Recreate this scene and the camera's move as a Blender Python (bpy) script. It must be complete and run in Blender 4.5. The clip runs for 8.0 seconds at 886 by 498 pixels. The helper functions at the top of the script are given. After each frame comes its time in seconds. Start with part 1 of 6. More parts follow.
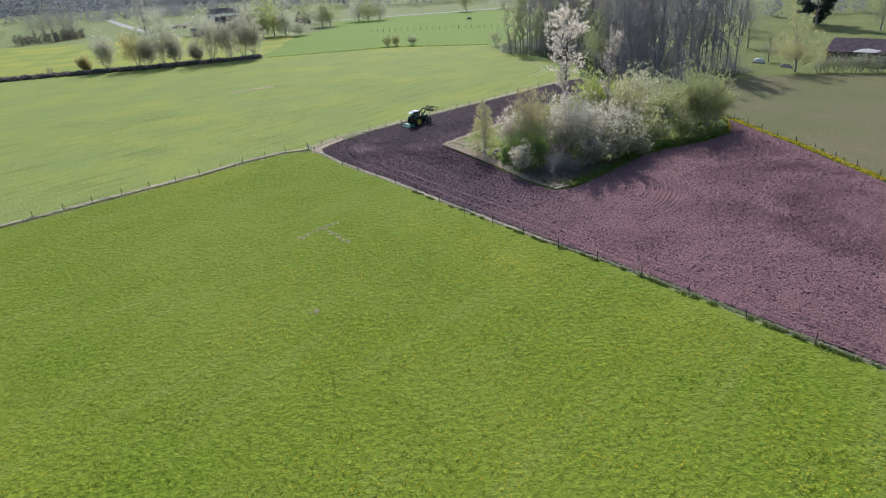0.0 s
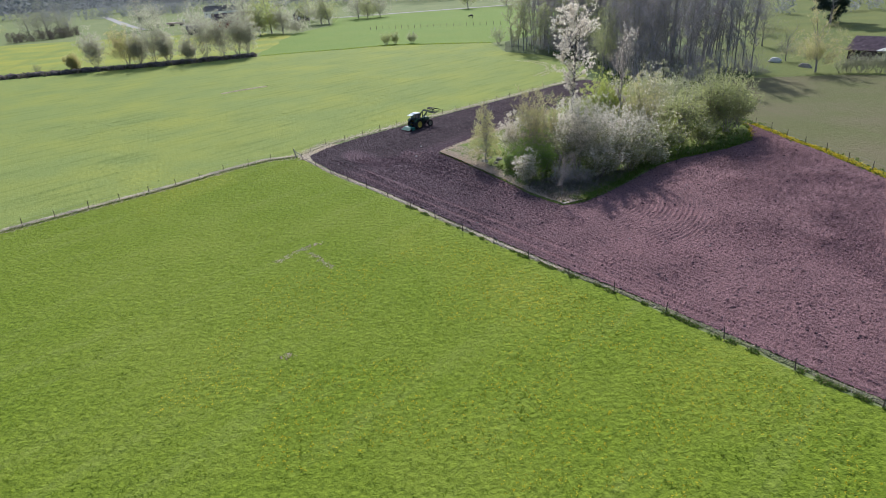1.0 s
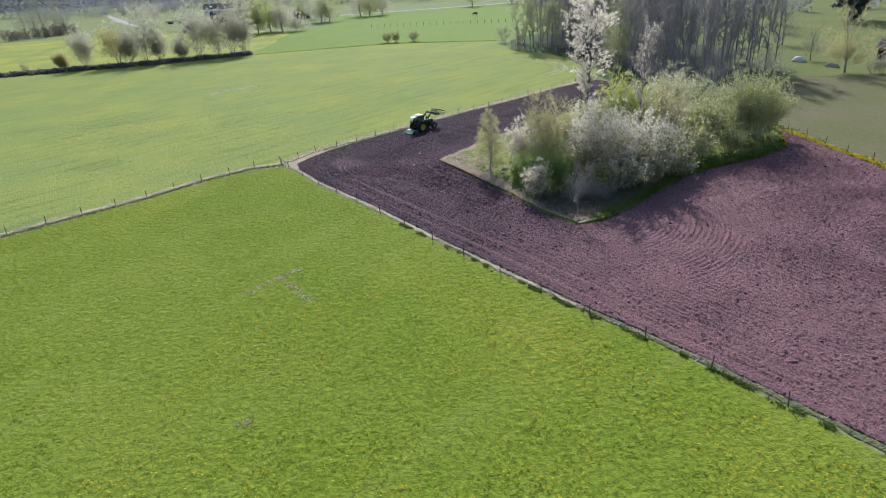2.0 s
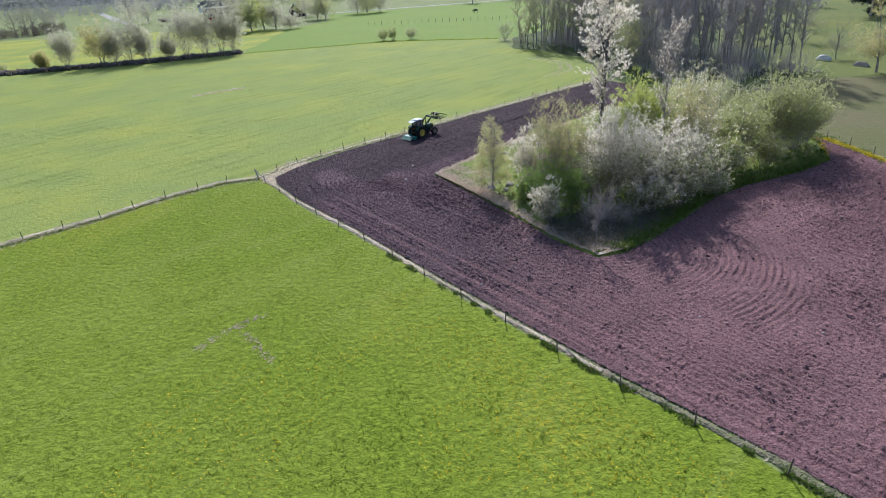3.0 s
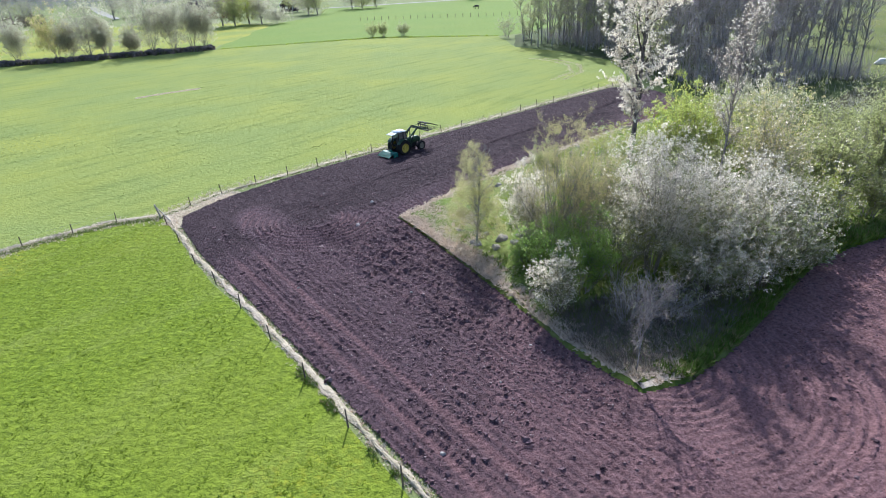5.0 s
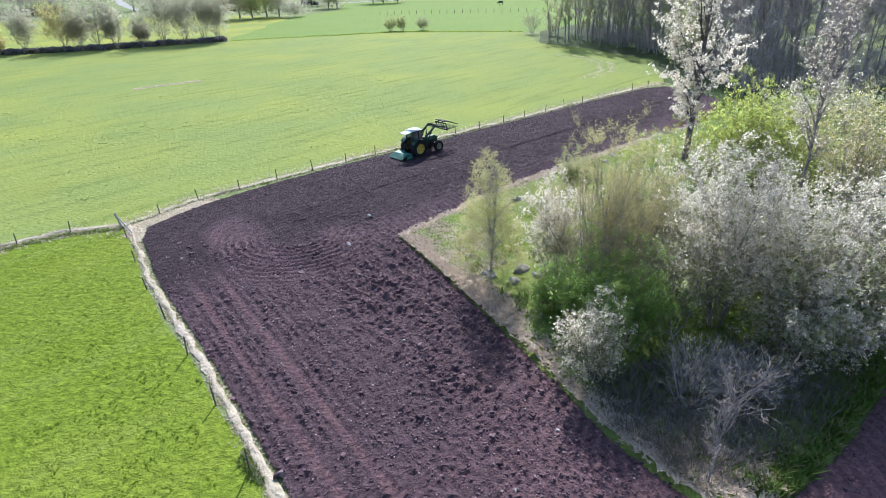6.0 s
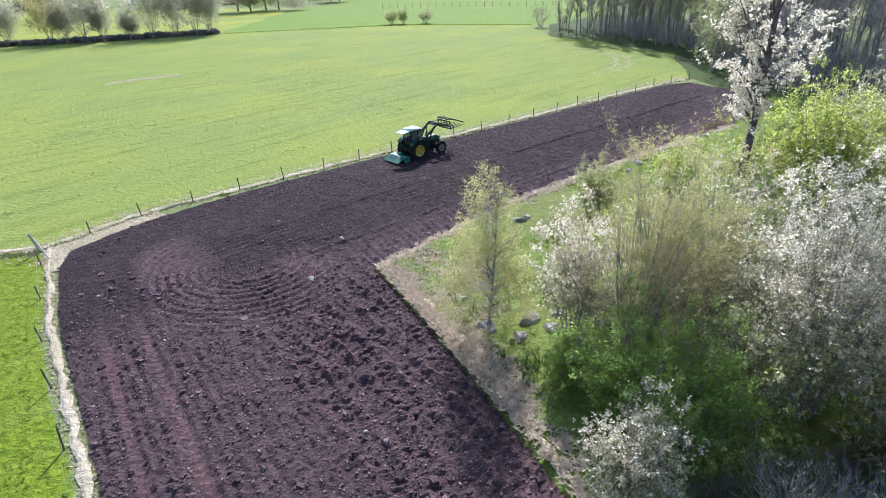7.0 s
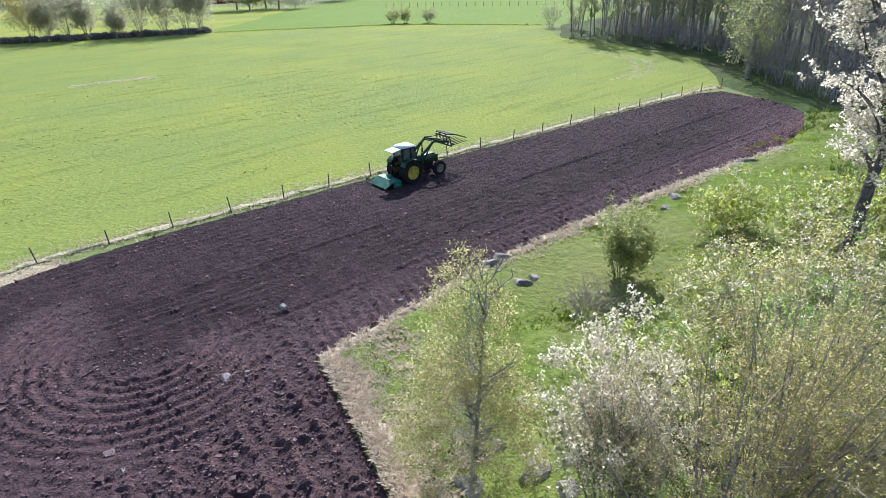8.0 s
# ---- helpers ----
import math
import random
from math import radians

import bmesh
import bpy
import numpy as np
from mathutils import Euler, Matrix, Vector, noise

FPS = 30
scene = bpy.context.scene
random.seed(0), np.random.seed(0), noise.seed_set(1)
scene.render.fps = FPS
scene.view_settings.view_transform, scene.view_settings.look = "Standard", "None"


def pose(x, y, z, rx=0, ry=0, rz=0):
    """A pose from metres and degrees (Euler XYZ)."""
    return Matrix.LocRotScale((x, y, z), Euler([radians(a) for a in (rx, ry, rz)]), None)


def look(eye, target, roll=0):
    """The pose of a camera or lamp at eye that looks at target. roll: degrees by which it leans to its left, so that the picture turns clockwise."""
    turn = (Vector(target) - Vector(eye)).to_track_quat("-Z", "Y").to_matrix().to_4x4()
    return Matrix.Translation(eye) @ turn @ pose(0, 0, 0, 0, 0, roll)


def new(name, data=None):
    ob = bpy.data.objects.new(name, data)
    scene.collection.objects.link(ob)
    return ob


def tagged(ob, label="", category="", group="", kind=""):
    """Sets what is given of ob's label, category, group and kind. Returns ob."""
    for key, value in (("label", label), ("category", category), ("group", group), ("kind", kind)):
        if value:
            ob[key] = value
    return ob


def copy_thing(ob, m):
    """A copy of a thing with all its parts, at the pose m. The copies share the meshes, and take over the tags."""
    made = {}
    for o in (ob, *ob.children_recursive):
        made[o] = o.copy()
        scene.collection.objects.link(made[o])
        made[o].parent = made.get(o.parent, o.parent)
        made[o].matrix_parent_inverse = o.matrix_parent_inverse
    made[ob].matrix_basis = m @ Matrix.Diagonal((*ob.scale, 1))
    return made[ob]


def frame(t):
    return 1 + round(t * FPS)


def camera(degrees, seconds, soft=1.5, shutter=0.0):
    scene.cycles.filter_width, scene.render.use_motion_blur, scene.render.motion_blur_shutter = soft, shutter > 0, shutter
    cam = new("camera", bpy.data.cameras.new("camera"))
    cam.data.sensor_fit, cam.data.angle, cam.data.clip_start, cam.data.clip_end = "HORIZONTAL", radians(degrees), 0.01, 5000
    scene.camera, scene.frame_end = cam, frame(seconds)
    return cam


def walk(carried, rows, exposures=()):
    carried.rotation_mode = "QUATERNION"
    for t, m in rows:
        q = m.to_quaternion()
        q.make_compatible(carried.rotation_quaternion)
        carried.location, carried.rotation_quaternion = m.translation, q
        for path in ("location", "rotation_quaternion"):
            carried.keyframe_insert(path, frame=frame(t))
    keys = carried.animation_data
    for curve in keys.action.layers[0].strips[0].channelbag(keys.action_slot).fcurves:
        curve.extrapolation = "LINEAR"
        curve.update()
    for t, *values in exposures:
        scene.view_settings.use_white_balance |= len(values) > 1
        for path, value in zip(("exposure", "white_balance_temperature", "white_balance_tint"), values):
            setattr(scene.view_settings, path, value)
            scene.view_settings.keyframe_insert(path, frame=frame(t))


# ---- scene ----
cam = camera(73.7, 8.0, 0.9)
PATH = [
    (0, (-0.361, -1.217, 21.171), (-0.399, 0.594, 20.323), -3.7),
    (0.5, (-0.055, 1.93, 20.87), (-0.098, 3.739, 20.02), -3.7),
    (1, (0.199, 5.131, 20.582), (0.154, 6.939, 19.728), -3.7),
    (1.5, (0.388, 8.369, 20.126), (0.337, 10.176, 19.27), -3.6),
    (1.7, (0.491, 9.845, 19.952), (0.435, 11.651, 19.096), -3.6),
    (2.8, (0.766, 18.686, 18.732), (0.709, 20.493, 17.877), -3.8),
    (3, (0.948, 20.213, 18.727), (0.888, 22.017, 17.865), -3.8),
    (3.5, (1.382, 24.137, 18.366), (1.322, 25.939, 17.502), -3.8),
    (4, (2.058, 28.685, 17.751), (1.999, 30.487, 16.884), -3.7),
    (4.2, (2.395, 30.566, 17.468), (2.334, 32.368, 16.601), -3.6),
    (5.3, (3.36, 39.452, 15.762), (3.283, 41.254, 14.899), -2.8),
    (5.5, (3.427, 40.79, 15.47), (3.334, 42.592, 14.607), -2.6),
    (6, (3.623, 44.468, 14.617), (3.497, 46.267, 13.752), -2.4),
    (6.5, (3.823, 47.857, 13.873), (3.69, 49.653, 13.003), -2.2),
    (7, (4.037, 51.85, 13.064), (3.891, 53.644, 12.191), -2.3),
    (7.5, (4.258, 55.918, 12.429), (4.104, 57.711, 11.556), -2.2),
    (8, (4.634, 60.467, 12.053), (4.464, 62.26, 11.183), -2.0),
]
walk(cam, [(t, look(eye, target, roll)) for t, eye, target, roll in PATH],
     [(0.0, 0.17, 5830, 14), (1.7, 0.25, 5800, 14), (4.0, 0.47, 5640, 13), (5.5, 0.73, 5570, 12), (7.0, 0.76, 5650, 10), (8.0, 0.66, 5800, 8)])

# ---- world, sun, exposure ----
world = bpy.data.worlds.new("sky")
scene.world = world
world.use_nodes = True
wn = world.node_tree
sky = wn.nodes.new("ShaderNodeTexSky")
sky.sky_type, sky.sun_disc = "NISHITA", False
sky.sun_elevation, sky.sun_rotation = radians(37), 0.0
sky.air_density, sky.dust_density = 1.0, 1.5
wn.links.new(sky.outputs[0], wn.nodes["Background"].inputs[0])
wn.nodes["Background"].inputs[1].default_value = 0.12
sun = new("sun", bpy.data.lights.new("sun", "SUN"))
sun.data.energy, sun.data.angle, sun.data.color = 4.6, radians(0.6), (1.0, 0.95, 0.87)
sun.matrix_world = look((0.5, 75, 56.5), (0, 0, 0))


# ---- materials ----
def ramp_mix(nt, fac, a, b):
    m = nt.nodes.new("ShaderNodeMix")
    m.data_type = "RGBA"
    for sock, v in ((m.inputs[0], fac), (m.inputs[6], a), (m.inputs[7], b)):
        if isinstance(v, bpy.types.NodeSocket):
            nt.links.new(v, sock)
        elif isinstance(v, (int, float)):
            sock.default_value = v
        else:
            sock.default_value = (*v, 1)
    return m.outputs[2]


def math_node(nt, op, a, b=0.0, clamp=False):
    n = nt.nodes.new("ShaderNodeMath")
    n.operation, n.use_clamp = op, clamp
    for sock, v in zip(n.inputs, (a, b)):
        if isinstance(v, bpy.types.NodeSocket):
            nt.links.new(v, sock)
        else:
            sock.default_value = v
    return n.outputs[0]


def noise_node(nt, scale, detail=4.0, rough=0.55, stretch=None, lo=0.35, hi=0.65):
    """Noise at world scale (cycles a metre), spread to 0..1 between lo and hi."""
    geo = nt.nodes.new("ShaderNodeNewGeometry")
    vec = geo.outputs["Position"]
    if stretch:
        mp = nt.nodes.new("ShaderNodeMapping")
        nt.links.new(vec, mp.inputs[0])
        mp.vector_type = "TEXTURE"
        mp.inputs["Rotation"].default_value = (0, 0, radians(stretch[0]))
        mp.inputs["Scale"].default_value = (1 / stretch[1], 1 / stretch[2], 1)
        vec = mp.outputs[0]
    n = nt.nodes.new("ShaderNodeTexNoise")
    nt.links.new(vec, n.inputs["Vector"])
    n.inputs["Scale"].default_value, n.inputs["Detail"].default_value, n.inputs["Roughness"].default_value = scale, detail, rough
    r = nt.nodes.new("ShaderNodeMapRange")
    nt.links.new(n.outputs[0], r.inputs[0])
    r.inputs[1].default_value, r.inputs[2].default_value = lo, hi
    return r.outputs[0]


def base_material(name, rough=0.9, spec=0.2):
    mat = bpy.data.materials.new(name)
    mat.use_nodes = True
    nt = mat.node_tree
    b = nt.nodes["Principled BSDF"]
    b.inputs["Roughness"].default_value = rough
    b.inputs["Specular IOR Level"].default_value = spec
    return mat, nt, b


def bump(nt, b, height, strength, dist):
    n = nt.nodes.new("ShaderNodeBump")
    n.inputs["Strength"].default_value, n.inputs["Distance"].default_value = strength, dist
    nt.links.new(height, n.inputs["Height"])
    nt.links.new(n.outputs[0], b.inputs["Normal"])


def grass_material(name, dark, light, patch, patch_amount=0.5, streak=None, fine=9.0, relief=0.12, spots=None):
    mat, nt, b = base_material(name, 0.95, 0.1)
    c = ramp_mix(nt, noise_node(nt, fine, 5, 0.65, None, 0.3, 0.7), dark, light)
    big = noise_node(nt, 0.07, 4, 0.6, None, 0.38, 0.68)
    c = ramp_mix(nt, math_node(nt, "MULTIPLY", big, patch_amount), c, patch)
    if streak:
        s = noise_node(nt, streak[1], 3, 0.6, (streak[0], 0.1, 1.0), 0.52, 0.66)
        s = math_node(nt, "MULTIPLY", s, noise_node(nt, 1.3, 4, 0.7, None, 0.3, 0.55))
        c = ramp_mix(nt, math_node(nt, "MULTIPLY", s, streak[3]), c, streak[2])
    if spots:
        s = noise_node(nt, 0.035, 3, 0.5, None, 0.54, 0.66)
        f = noise_node(nt, 3.0, 3, 0.7, None, 0.5, 0.62)
        c = ramp_mix(nt, math_node(nt, "MULTIPLY", math_node(nt, "MULTIPLY", s, f), spots[1]), c, spots[0])
    nt.links.new(c, b.inputs["Base Color"])
    bump(nt, b, noise_node(nt, fine * 0.7, 4, 0.7, None, 0.25, 0.75), 0.9, relief)
    return mat


def leaf_material(name, a, b_col, back=0.45, extra=None, rough=0.6):
    """Leaves, blossom and grass blades: part of the light comes through."""
    mat, nt, b = base_material(name, rough, 0.25)
    geo = nt.nodes.new("ShaderNodeNewGeometry")
    rnd = geo.outputs["Random Per Island"]
    c = ramp_mix(nt, rnd, a, b_col)
    if extra:
        pick = math_node(nt, "GREATER_THAN", math_node(nt, "FRACT", math_node(nt, "MULTIPLY", rnd, 7.31)), 1 - extra[1])
        c = ramp_mix(nt, pick, c, extra[0])
    c = ramp_mix(nt, math_node(nt, "MULTIPLY", noise_node(nt, 0.35, 2), 0.2), c, [0.65 * v for v in a])
    nt.links.new(c, b.inputs["Base Color"])
    tr = nt.nodes.new("ShaderNodeBsdfTranslucent")
    nt.links.new(c, tr.inputs[0])
    mix = nt.nodes.new("ShaderNodeMixShader")
    mix.inputs[0].default_value = back
    nt.links.new(b.outputs[0], mix.inputs[1])
    nt.links.new(tr.outputs[0], mix.inputs[2])
    nt.links.new(mix.outputs[0], nt.nodes["Material Output"].inputs[0])
    return mat


def plain_material(name, col, rough=0.6, metal=0.0, vary=0.25, scale=6.0, spec=0.4, relief=0.0):
    mat, nt, b = base_material(name, rough, spec)
    c = ramp_mix(nt, noise_node(nt, scale, 4, 0.6), [v * (1 - vary) for v in col], [min(1, v * (1 + vary)) for v in col])
    c = ramp_mix(nt, math_node(nt, "MULTIPLY", noise_node(nt, scale * 5, 3, 0.7, None, 0.5, 0.75), 0.3), c, [0.45 * v for v in col])
    nt.links.new(c, b.inputs["Base Color"])
    b.inputs["Metallic"].default_value = metal
    if relief:
        bump(nt, b, noise_node(nt, scale * 3, 4, 0.65, None, 0.2, 0.8), 0.8, relief)
    return mat


def glass_material(name, tint, rough=0.05):
    mat, nt, b = base_material(name, rough, 0.8)
    b.inputs["Base Color"].default_value = (*tint, 1)
    b.inputs["Transmission Weight"].default_value = 0.5
    return mat


def soil_material():
    mat, nt, b = base_material("tilled_soil", 0.95, 0.15)
    at = nt.nodes.new("ShaderNodeAttribute")
    at.attribute_name = "dry"
    moist = ramp_mix(nt, noise_node(nt, 5.0, 5, 0.7), (0.058, 0.038, 0.046), (0.18, 0.119, 0.136))
    dry = ramp_mix(nt, noise_node(nt, 7.0, 5, 0.7), (0.19, 0.099, 0.1), (0.44, 0.25, 0.25))
    c = ramp_mix(nt, at.outputs["Fac"], moist, dry)
    c = ramp_mix(nt, math_node(nt, "MULTIPLY", at.outputs["Fac"], -2.1, True), c, (0.03, 0.019, 0.023))
    c = ramp_mix(nt, math_node(nt, "MULTIPLY", noise_node(nt, 0.25, 4), 0.25), c, (0.085, 0.058, 0.064))
    speck = noise_node(nt, 11.0, 3, 0.6, None, 0.66, 0.74)
    c = ramp_mix(nt, math_node(nt, "MULTIPLY", speck, 0.35), c, (0.2, 0.15, 0.14))
    nt.links.new(c, b.inputs["Base Color"])
    bump(nt, b, noise_node(nt, 9.0, 5, 0.75, None, 0.2, 0.8), 1.0, 0.16)
    return mat


def clod_material(name="clod_soil", a=(0.07, 0.044, 0.05), c2=(0.2, 0.13, 0.138), pale=(0.25, 0.18, 0.18), share=0.08):
    mat, nt, b = base_material(name, 0.95, 0.15)
    geo = nt.nodes.new("ShaderNodeNewGeometry")
    rnd = geo.outputs["Random Per Island"]
    c = ramp_mix(nt, rnd, a, c2)
    c = ramp_mix(nt, math_node(nt, "GREATER_THAN", math_node(nt, "FRACT", math_node(nt, "MULTIPLY", rnd, 13.7)), 1 - share), c, pale)
    nt.links.new(c, b.inputs["Base Color"])
    bump(nt, b, noise_node(nt, 25, 4), 0.7, 0.03)
    return mat


M_GROUND = grass_material("open_country_grass", (0.13, 0.165, 0.06), (0.2, 0.24, 0.095), (0.24, 0.26, 0.1), 0.6, (40, 0.35, (0.1, 0.15, 0.05), 0.4), 2.0, 0.1)
M_NEAR = grass_material("lush_meadow", (0.073, 0.115, 0.008), (0.208, 0.278, 0.023), (0.208, 0.245, 0.038), 0.5, (47.5, 0.5, (0.22, 0.26, 0.06), 0.3), 3.2, 0.11, ((0.42, 0.36, 0.02), 0.5))
M_LEFT = grass_material("cut_meadow", (0.15, 0.2, 0.048), (0.265, 0.315, 0.09), (0.28, 0.305, 0.055), 0.6, (47.5, 0.8, (0.115, 0.16, 0.035), 0.55), 4.0, 0.09, ((0.4, 0.38, 0.03), 0.35))
M_BRIGHT = grass_material("fresh_pasture", (0.115, 0.182, 0.03), (0.188, 0.268, 0.052), (0.195, 0.245, 0.045), 0.45, None, 1.2, 0.1)
M_YELLOW = grass_material("flowering_pasture", (0.15, 0.21, 0.04), (0.25, 0.29, 0.07), (0.4, 0.36, 0.04), 0.6, (100, 0.12, (0.12, 0.17, 0.05), 0.4), 1.2, 0.1)
M_RIGHT = grass_material("thin_sown_field", (0.105, 0.115, 0.042), (0.15, 0.15, 0.062), (0.17, 0.14, 0.085), 0.7, (95, 0.7, (0.12, 0.14, 0.05), 0.4), 3.0, 0.08)
M_LAWN = grass_material("garden_lawn", (0.085, 0.115, 0.03), (0.14, 0.17, 0.05), (0.19, 0.19, 0.05), 0.6, None, 1.5, 0.1)
M_ISLE = grass_material("rough_grass", (0.08, 0.125, 0.018), (0.185, 0.25, 0.045), (0.22, 0.2, 0.1), 0.65, (20, 0.5, (0.25, 0.22, 0.13), 0.5), 3.0, 0.1)
M_LITTER = grass_material("woodland_litter", (0.045, 0.055, 0.025), (0.1, 0.115, 0.05), (0.08, 0.135, 0.03), 0.7, None, 2.0, 0.2)
M_SOIL = soil_material()
M_CLOD = clod_material()
M_CRUMB = clod_material("crumb_soil", (0.1, 0.066, 0.075), (0.25, 0.165, 0.17), (0.34, 0.26, 0.25), 0.1)
M_PALESTONE = plain_material("pale_stone", (0.38, 0.34, 0.32), 0.9, 0, 0.3, 6, 0.2, 0.04)
M_ROCK = plain_material("lichen_boulder", (0.31, 0.285, 0.26), 0.92, 0, 0.45, 3, 0.2, 0.08)
M_ROAD = plain_material("gravel_road", (0.33, 0.32, 0.30), 0.95, 0, 0.15, 0.5, 0.2)
M_BARK = plain_material("grey_bark", (0.28, 0.25, 0.24), 0.95, 0, 0.4, 4, 0.1, 0.05)
M_CHERRYBARK = plain_material("dark_bark", (0.14, 0.12, 0.118), 0.9, 0, 0.4, 5, 0.15, 0.04)
M_BIRCHBARK = plain_material("birch_bark", (0.3, 0.285, 0.27), 0.85, 0, 0.5, 3, 0.15, 0.02)
M_TWIG = leaf_material("bare_twigs", (0.29, 0.265, 0.29), (0.44, 0.41, 0.44), 0.35, ((0.3, 0.3, 0.17), 0.2), 0.9)
M_PALETWIG = leaf_material("pale_twigs", (0.3, 0.25, 0.22), (0.46, 0.39, 0.34), 0.3, None, 0.9)
M_BLOSSOM = leaf_material("white_blossom", (0.86, 0.79, 0.68), (0.94, 0.88, 0.79), 0.8, ((0.55, 0.5, 0.36), 0.25), 0.7)
M_LEAF_GREEN = leaf_material("spring_green_leaf", (0.21, 0.35, 0.085), (0.36, 0.5, 0.15), 0.8, ((0.36, 0.44, 0.13), 0.2))
M_LEAF_LIME = leaf_material("lime_leaf", (0.34, 0.42, 0.1), (0.52, 0.59, 0.18), 0.8, ((0.38, 0.36, 0.08), 0.25))
M_LEAF_OLIVE = leaf_material("olive_leaf", (0.34, 0.38, 0.15), (0.5, 0.53, 0.25), 0.8, ((0.3, 0.3, 0.14), 0.2))
M_LEAF_BUFF = leaf_material("buff_catkin_leaf", (0.5, 0.44, 0.2), (0.7, 0.62, 0.34), 0.8, ((0.26, 0.32, 0.07), 0.3))
M_LEAF_BIRCH = leaf_material("birch_leaf", (0.48, 0.48, 0.2), (0.66, 0.65, 0.33), 0.8, ((0.45, 0.38, 0.2), 0.25))
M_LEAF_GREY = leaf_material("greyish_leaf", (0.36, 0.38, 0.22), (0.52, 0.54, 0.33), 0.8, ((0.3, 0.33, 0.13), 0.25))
# budding leaves of distant trees, haze put into the paler colour
M_LEAF_HAZY = leaf_material("hazy_budding_leaf", (0.45, 0.46, 0.32), (0.6, 0.6, 0.44), 0.8, ((0.4, 0.36, 0.3), 0.3))
M_NEEDLE = leaf_material("dark_needles", (0.02, 0.035, 0.025), (0.04, 0.06, 0.045), 0.1)
M_BLADE = leaf_material("grass_blades", (0.2, 0.275, 0.017), (0.3, 0.385, 0.033), 0.78, ((0.3, 0.37, 0.06), 0.12))
M_BLADE_DARK = leaf_material("coarse_grass_blades", (0.09, 0.16, 0.02), (0.19, 0.28, 0.05), 0.5, ((0.3, 0.26, 0.12), 0.2))
M_STRAW = leaf_material("dry_straw_blades", (0.66, 0.56, 0.45), (0.84, 0.74, 0.62), 0.6, ((0.42, 0.33, 0.22), 0.12))
M_BLADE_CUT = leaf_material("cut_grass_blades", (0.15, 0.2, 0.045), (0.22, 0.27, 0.07), 0.5)
M_DANDELION = leaf_material("dandelion_yellow", (0.62, 0.48, 0.01), (0.75, 0.62, 0.03), 0.3)
M_POST = plain_material("weathered_post", (0.14, 0.11, 0.095), 0.9, 0, 0.4, 8, 0.1, 0.01)
M_PALEPOST = plain_material("bleached_wood", (0.46, 0.42, 0.38), 0.9, 0, 0.3, 8, 0.1, 0.01)
M_WIRE = plain_material("fence_wire", (0.3, 0.3, 0.3), 0.5, 0.8, 0.1)
M_STRAWGROUND = grass_material("bleached_grass_mat", (0.4, 0.33, 0.26), (0.7, 0.6, 0.5), (0.36, 0.34, 0.18), 0.5, None, 3.5, 0.1)
M_STRAWDULL = grass_material("dull_matted_grass", (0.15, 0.15, 0.08), (0.3, 0.26, 0.19), (0.13, 0.17, 0.05), 0.8, None, 4.0, 0.25)
# ridge colour carries painted distance haze
M_RIDGE = grass_material("hazy_wooded_ridge", (0.12, 0.135, 0.145), (0.19, 0.2, 0.2), (0.15, 0.17, 0.14), 0.5, None, 0.25, 3.0)
M_STRAWMID = grass_material("faded_matted_grass", (0.4, 0.33, 0.25), (0.62, 0.53, 0.43), (0.3, 0.29, 0.14), 0.6, None, 4.0, 0.1)
# bare far wood, its blue-grey tone painted in for distance haze
M_HAZYWOOD = leaf_material("hazy_bare_wood", (0.23, 0.245, 0.265), (0.29, 0.3, 0.31), 0.75, ((0.25, 0.27, 0.22), 0.2), 0.9)
M_BRAMBLE = leaf_material("dry_bramble", (0.15, 0.125, 0.115), (0.28, 0.23, 0.2), 0.3, ((0.14, 0.17, 0.06), 0.25), 0.9)


# ---- mesh helpers ----
def mesh_np(name, verts, faces, mat=None, smooth=False, attr=None):
    """A mesh from arrays: n x 3 places and m x k corners."""
    verts, faces = np.asarray(verts, dtype=np.float32), np.asarray(faces, dtype=np.int32)
    me = bpy.data.meshes.new(name)
    me.vertices.add(len(verts))
    me.vertices.foreach_set("co", verts.ravel())
    k = faces.shape[1]
    me.loops.add(faces.size)
    me.loops.foreach_set("vertex_index", faces.ravel())
    me.polygons.add(len(faces))
    me.polygons.foreach_set("loop_start", np.arange(0, faces.size, k, dtype=np.int32))
    me.polygons.foreach_set("use_smooth", np.full(len(faces), smooth))
    if attr:
        a = me.attributes.new(attr[0], "FLOAT", "POINT")
        a.data.foreach_set("value", np.asarray(attr[1], dtype=np.float32))
    me.update(calc_edges=True)
    if mat:
        me.materials.append(mat)
    return me


def mesh_bm(name, bm, mat, smooth=False):
    me = bpy.data.meshes.new(name)
    bmesh.ops.recalc_face_normals(bm, faces=bm.faces[:])
    for f in bm.faces:
        f.smooth = smooth
    bm.to_mesh(me)
    bm.free()
    me.materials.append(mat)
    return me


def part(name, data, mat, parent, label="", smooth=False):
    me = mesh_bm(name, data, mat, smooth) if isinstance(data, bmesh.types.BMesh) else data
    ob = new(name, me)
    ob.parent = parent
    if label:
        ob["label"] = label
    return ob


def structure(name, me, label):
    return tagged(new(name, me), label, "", "", "structure")


def box(bm, x0, x1, y0, y1, z0, z1, bevel=0.0, m=None):
    made = bmesh.ops.create_cube(bm, size=1)["verts"]
    for v in made:
        v.co = Vector((x0 + (v.co.x + 0.5) * (x1 - x0), y0 + (v.co.y + 0.5) * (y1 - y0), z0 + (v.co.z + 0.5) * (z1 - z0)))
    if bevel:
        edges = list({e for v in made for e in v.link_edges})
        made = bmesh.ops.bevel(bm, geom=edges, offset=bevel, segments=2, affect="EDGES")["verts"] + [v for v in made if v.is_valid]
    if m:
        bmesh.ops.transform(bm, matrix=m, verts=list(set(made)))
    return bm


